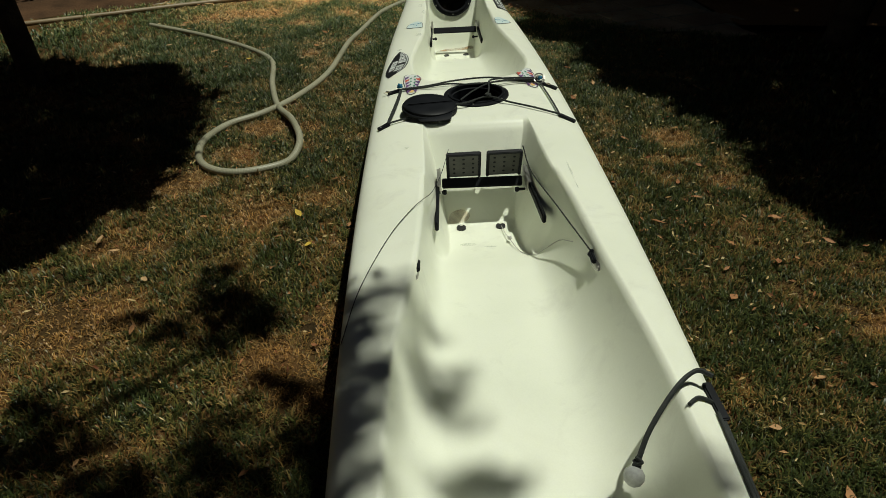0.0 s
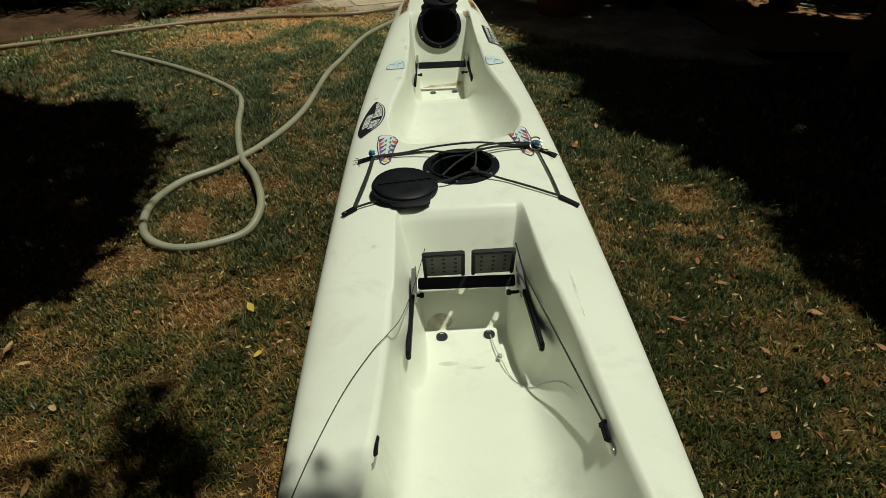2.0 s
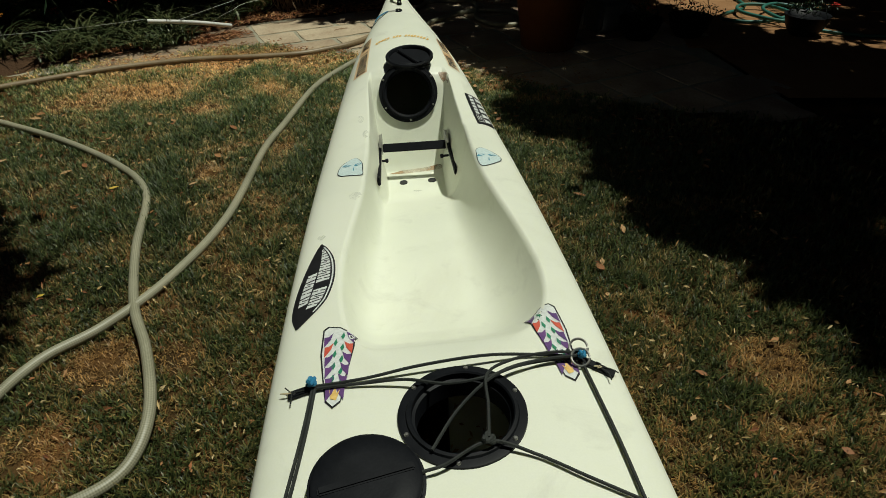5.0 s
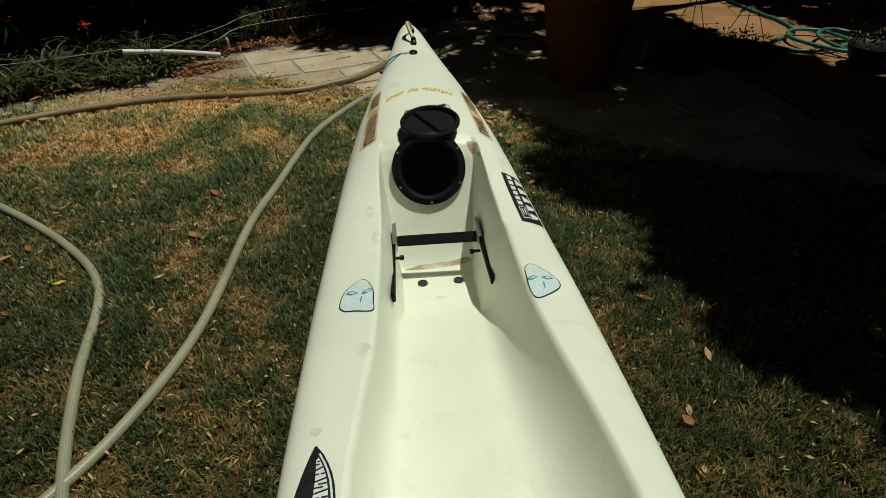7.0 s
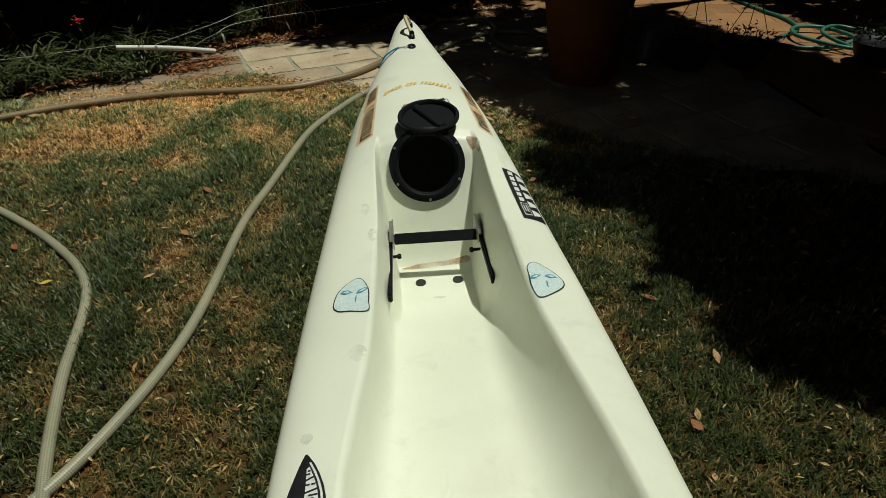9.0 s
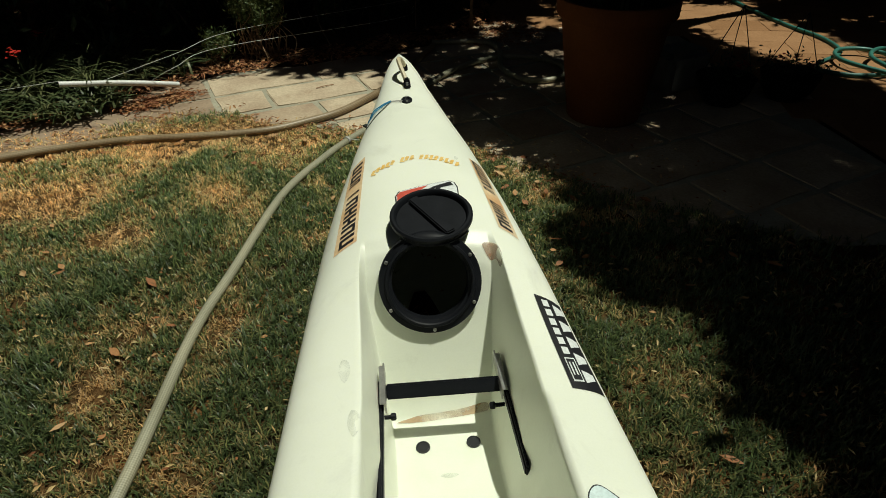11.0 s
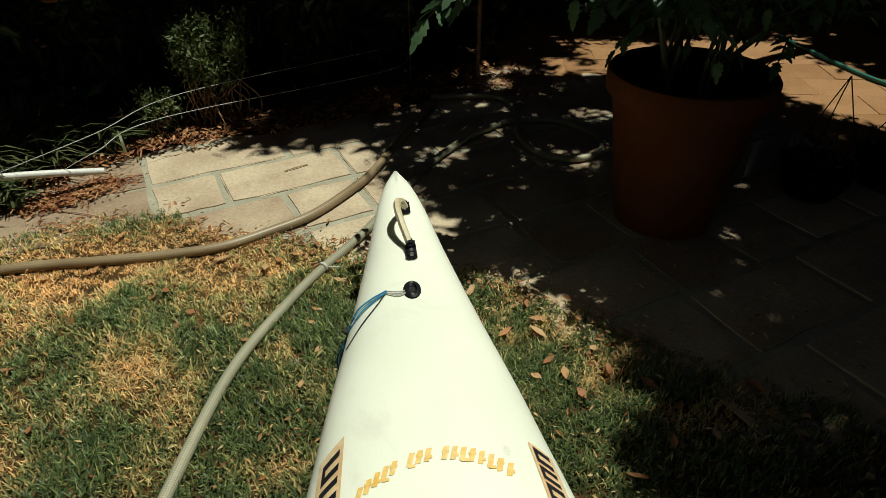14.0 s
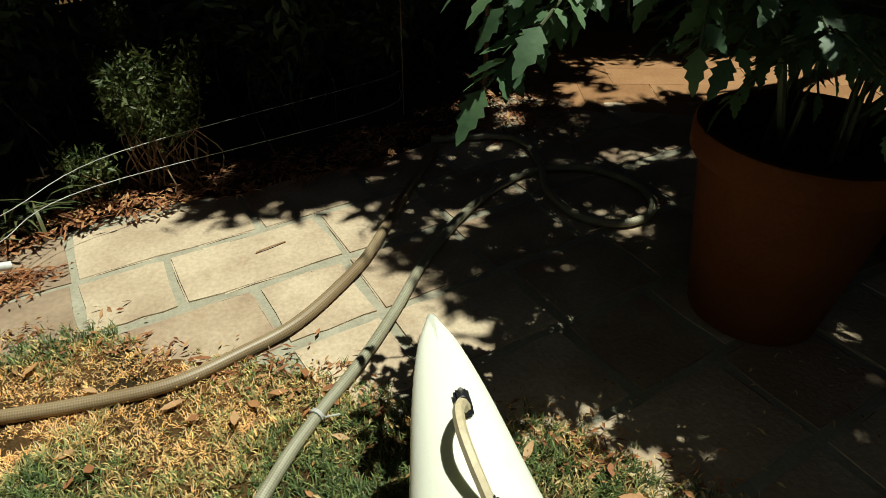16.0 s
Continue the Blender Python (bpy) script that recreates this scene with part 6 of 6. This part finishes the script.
def potted_plant():
    rng = random.Random(9)
    t = tagged(new("tomato_plant"), "leafy green tomato plant growing in the terracotta pot", "plant")
    t.location = POT + Vector((0, 0, 0.54))
    o = t.location
    stems, leaves = bmesh.new(), bmesh.new()
    for k in range(9):
        a = rng.uniform(0, 6.28)
        b = Vector((0.11 * math.cos(a), 0.11 * math.sin(a), 0))
        e = Vector((0.28 * math.cos(a), 0.28 * math.sin(a), rng.uniform(0.7, 1.2)))
        tube(stems, [b, b + Vector((0.02, 0.01, 0.3)), e], lambda f: 0.007 * (1.3 - f), 7, 4)
        for j in range(30):
            s = b.lerp(e, rng.uniform(0.20, 1.0))
            c = rng.uniform(0, 6.28)
            compound_leaf(leaves, stems, s, s + Vector((rng.uniform(0.15, 0.3) * math.cos(c), rng.uniform(0.15, 0.3) * math.sin(c), rng.uniform(-0.10, 0.12))), rng, 0.066)
    for e in ((0.60, -0.05, 0.26), (0.65, 0.15, 0.32), (0.5, -0.25, 0.40)):
        e = Vector(e)
        tube(stems, [e * 0.1, e * 0.5 + Vector((0, 0, 0.08)), e], lambda f: 0.007 * (1.2 - f), 6, 4)
        for j in range(5):
            q = e * rng.uniform(0.5, 1.0)
            compound_leaf(leaves, stems, q, q + Vector((rng.uniform(-0.2, 0.2), rng.uniform(-0.2, 0.2), rng.uniform(-0.05, 0.12))), rng, 0.07, 3)
    arm = [Vector((-0.1, -0.02, 0.02)), Vector((-0.22, -0.02, 0.35)), Vector((-0.45, -0.08, 0.52)), Vector((-0.62, -0.10, 0.50))]
    tube(stems, arm, lambda f: 0.009 * (1.3 - f), 7, 5)
    for s, e, z in ((arm[3], (0.50, 5.50, 0.88), 0.10), (arm[3], (0.60, 5.72, 0.95), 0.10), (arm[2], (0.72, 5.85, 1.0), 0.10), (arm[3], (0.55, 5.6, 1.02), 0.09), (arm[2], (0.85, 5.7, 1.08), 0.09), (arm[2], (0.80, 5.55, 1.05), 0.08), (arm[3], (0.66, 5.78, 1.04), 0.10), (arm[3], (0.58, 5.48, 0.98), 0.09), (arm[2], (0.78, 5.78, 1.14), 0.10), (arm[2], (0.92, 5.62, 1.12), 0.09), (arm[1], (1.0, 5.75, 1.15), 0.10), (arm[3], (0.72, 5.62, 0.99), 0.09), (arm[2], (0.64, 5.66, 0.90), 0.10), (arm[2], (0.92, 5.56, 0.90), 0.085), (arm[1], (1.02, 5.60, 0.86), 0.09), (arm[1], (1.06, 5.58, 0.98), 0.085), (arm[1], (1.13, 5.50, 0.93), 0.085), (arm[2], (0.97, 5.66, 1.00), 0.085), (arm[1], (1.10, 5.64, 1.06), 0.085), (arm[1], (0.98, 5.72, 0.94), 0.08), (arm[1], (1.16, 5.58, 1.04), 0.08)) + tuple((arm[rng.choice((1, 2, 2, 3))], (rng.uniform(0.55, 0.98), rng.uniform(5.52, 5.9), rng.uniform(0.94, 1.16)), 0.085) for k in range(16)):
        compound_leaf(leaves, stems, s, Vector(e) - o, rng, z)
    part("branchwork", stems, M_STEM, t)
    part("foliage", leaves, M_TOMATO, t)


potted_plant()

# ---- hanging baskets set down on the paving, and the green hose ----
def basket(x, y, h, seed):
    rng = random.Random(seed)
    t = tagged(new("hanging_basket"), "dark hanging basket with wire hangers set on the ground", "hanging basket", "hanging baskets on the paving")
    t.location = (x, y, 0.004)
    bm = bmesh.new()
    lathe(bm, [(0, 0.0), (0.09, 0.0), (0.13, 0.06), (0.15, 0.13), (0.155, 0.14), (0.147, 0.138), (0.12, 0.11), (0, 0.105)], 28)
    part("bowl", bm, M_BLACK, t)
    for k in range(3):
        a = 2.1 * k + seed
        bm = bmesh.new()
        tube(bm, [(0.15 * math.cos(a), 0.15 * math.sin(a), 0.135), (0.07 * math.cos(a), 0.07 * math.sin(a), 0.135 + (h - 0.135) * 0.55), (0.004, 0, h)], 0.0025, 5, 3)
        part("hanger", bm, M_CORD, t)
    leaf_cloud("foliage", [(rng.gauss(0, 0.06), rng.gauss(0, 0.06), 0.15 + rng.uniform(0, 0.06)) for k in range(16)], 12, 0.016, (0.04, 0.04, 0.02), M_HEDGE, seed, 0.5, t)
    for k in range(2):
        bm = bmesh.new()
        c = Vector((rng.gauss(0, 0.06), rng.gauss(0, 0.06), 0.23))
        for j in range(10):
            q = c + Vector((rng.gauss(0, 0.012), rng.gauss(0, 0.012), rng.gauss(0, 0.008)))
            bm.faces.new([bm.verts.new(q + Vector((0.01 * math.cos(b), 0.01 * math.sin(b), 0.003 * math.sin(3 * b)))) for b in np.linspace(0, 6.28, 6)[:-1]])
        part("flower", bm, M_PETAL, t)


for x, y, h, s in ((2.15, 5.86, 0.50, 1), (2.52, 5.86, 0.45, 2), (3.35, 5.75, 0.42, 3)):
    basket(x, y, h, s)
hose("garden_hose", [(3.36, 7.9, 0.02), (3.35, 7.5, 0.02), (3.36, 7.1, 0.02), (3.40, 6.8, 0.02), (3.32, 6.5, 0.02), (3.05, 6.32, 0.02), (2.97, 6.2, 0.02), (3.1, 6.08, 0.02), (3.3, 6.05, 0.03), (3.5, 6.15, 0.05), (3.45, 6.42, 0.05), (3.25, 6.45, 0.05), (3.15, 6.25, 0.05), (3.3, 5.95, 0.05), (3.6, 5.9, 0.03), (3.75, 6.15, 0.03), (3.55, 6.4, 0.06), (3.3, 6.2, 0.07), (3.4, 5.8, 0.04), (3.7, 5.6, 0.02), (4.1, 5.5, 0.02)], 0.013, M_TEAL, "green garden hose lying in loose coils on the orange paving")
bm = bmesh.new()
box(bm, 0.30, 0.22, 0.22, Matrix.Translation((0, 0, 0.11)), 0.03)
gp = tagged(finish("planter", bm, M_GREYPOT), "low grey planter standing beside the terracotta pot", "planter")
gp.matrix_world = pose(2.0, 6.12, 0.006, 0, 0, 18)

# ---- orange paving beyond ----
bm = bmesh.new()
vs = [bm.verts.new(p) for p in ((1.25, 7.45, 0.0032), (2.52, 7.05, 0.0032), (2.52, 4.6, 0.0032), (6.6, 4.0, 0.0032), (6.6, 11, 0.0032), (1.7, 11, 0.0032))]
bm.faces.new(vs)
terrace = tagged(finish("terrace", bm, M_PAVER), "terrace of orange concrete pavers in the sun", "pavement", kind="structure")


def build_pavers():
    bm = bmesh.new()
    box(bm, 0.398, 0.268, 0.03, Matrix.Translation((0, 0, -0.010)), 0.002)
    me = bpy.data.meshes.new("paver")
    bm.to_mesh(me)
    bm.free()
    me.materials.append(M_PAVER)
    rng = random.Random(3)
    for r in range(22):
        for k in range(11):
            x, y = 1.55 + 0.4 * k + (0.2 if r % 2 else 0), 4.4 + 0.27 * r
            q = Matrix.Rotation(radians(-14), 4, "Z") @ Vector((x - 2.5, y - 7, 0)) + Vector((2.5, 7, 0))
            if 1.5 < q.x < 5.5 and 5.0 < q.y < 10 and (q.x > 2.62 or q.y > 7.65 - 0.37 * (q.x - 1.25)):
                o = new("paver", me)
                o.parent = terrace
                o.matrix_local = Matrix.Translation((q.x, q.y, rng.uniform(-0.002, 0.002))) @ pose(0, 0, 0, 0, 0, -14 + rng.uniform(-1, 1))


# ---- fallen leaves ----
def leaf_mesh(seed, l, w, material):
    rng = random.Random(seed)
    verts, faces = [], []
    for f, k in ((0, 0.08), (0.2, 0.6), (0.45, 1.0), (0.7, 0.75), (0.9, 0.3), (1.0, 0.02)):
        for s in (-1, 0, 1):
            verts.append((l * (f - 0.5), s * w * k * rng.uniform(0.85, 1.1), 0.012 + 0.25 * w * abs(s) * k + l * 0.16 * (f - 0.5) ** 2 + rng.uniform(-0.002, 0.002)))
    for k in range(5):
        for s in (0, 1):
            faces.append((3 * k + s, 3 * k + 3 + s, 3 * k + 4 + s, 3 * k + 1 + s))
    return mesh_of("fallen_leaf", verts, faces, material, True)


LEAF_MESHES = [leaf_mesh(k, l, w, M_DRY) for k, (l, w) in enumerate(((0.062, 0.014), (0.075, 0.012), (0.05, 0.016), (0.085, 0.016), (0.045, 0.012)))]
YELLOW_LEAF = leaf_mesh(9, 0.06, 0.014, M_YELLOW)


def fallen_leaves():
    rng = random.Random(21)
    known = [(1.216, 1.622), (-1.106, 1.953), (-1.139, 4.661), (0.905, 1.905), (0.921, 2.5), (-1.122, 4.585), (-0.846, 4.736), (0.912, 3.18), (-0.617, 4.037), (0.076, 5.104), (-0.096, 5.382), (-0.309, 5.402), (1.301, 2.747), (-0.057, 5.675),
             (-0.87, 1.70), (-0.62, 2.2), (-0.83, 1.45), (0.98, 1.45), (1.05, 1.1), (0.85, 0.95), (1.35, 1.9), (1.1, 2.2), (1.25, 2.35), (1.02, 2.65), (-0.3, 2.35), (-0.55, 4.3)]
    spots = [(x, y, 0) for x, y in known] + [(-0.977, 3.301, 1), (-0.42, 2.08, 1), (-0.36, 1.86, 1), (-0.95, 4.05, 1)]
    while len(spots) < 200:
        x, y = rng.uniform(-1.7, 1.7), rng.uniform(0.7, 5.9)
        if rng.random() < 0.55:
            y = lawn_limit(x) - abs(rng.gauss(0, 0.45))
        if abs(x - 0.16 - 0.046 * y) > lerp_table(BEAM, y) + 0.05 and y < lawn_limit(x) + 0.05:
            spots.append((x, y, 0))
    for k, (x, y, yellow) in enumerate(spots):
        o = new("fallen_leaf", YELLOW_LEAF if yellow else LEAF_MESHES[k % len(LEAF_MESHES)])
        s = rng.uniform(0.42, 0.85)
        o.matrix_world = pose(x, y, 0.014, rng.uniform(-14, 14), rng.uniform(-14, 14), rng.uniform(0, 360)) @ Matrix.Diagonal((s, s, s, 1))
        tagged(o, "small yellow fallen leaf on the grass" if yellow else "dry brown fallen leaf lying on the grass", "leaf", "fallen leaves on the lawn")


fallen_leaves()
build_pavers()
build_flags()

bm = bmesh.new()
lathe(bm, [(0, -0.09), (0.03, -0.085), (0.05, -0.03), (0.06, 0.05), (0.062, 0.09), (0.055, 0.09), (0.0, 0.06)], 20)
wp = tagged(finish("hanging_pot", bm, M_POT), "small clay pot hung among the hedge leaves", "pot")
wp.location = (-0.95, 6.95, 0.73)
bm = bmesh.new()
tube(bm, [(0, 0.06, 0.08), (0, 0.12, 0.4), (0.02, 0.35, 0.9)], 0.003, 6, 4)
part("hanger", bm, M_CORD, wp)
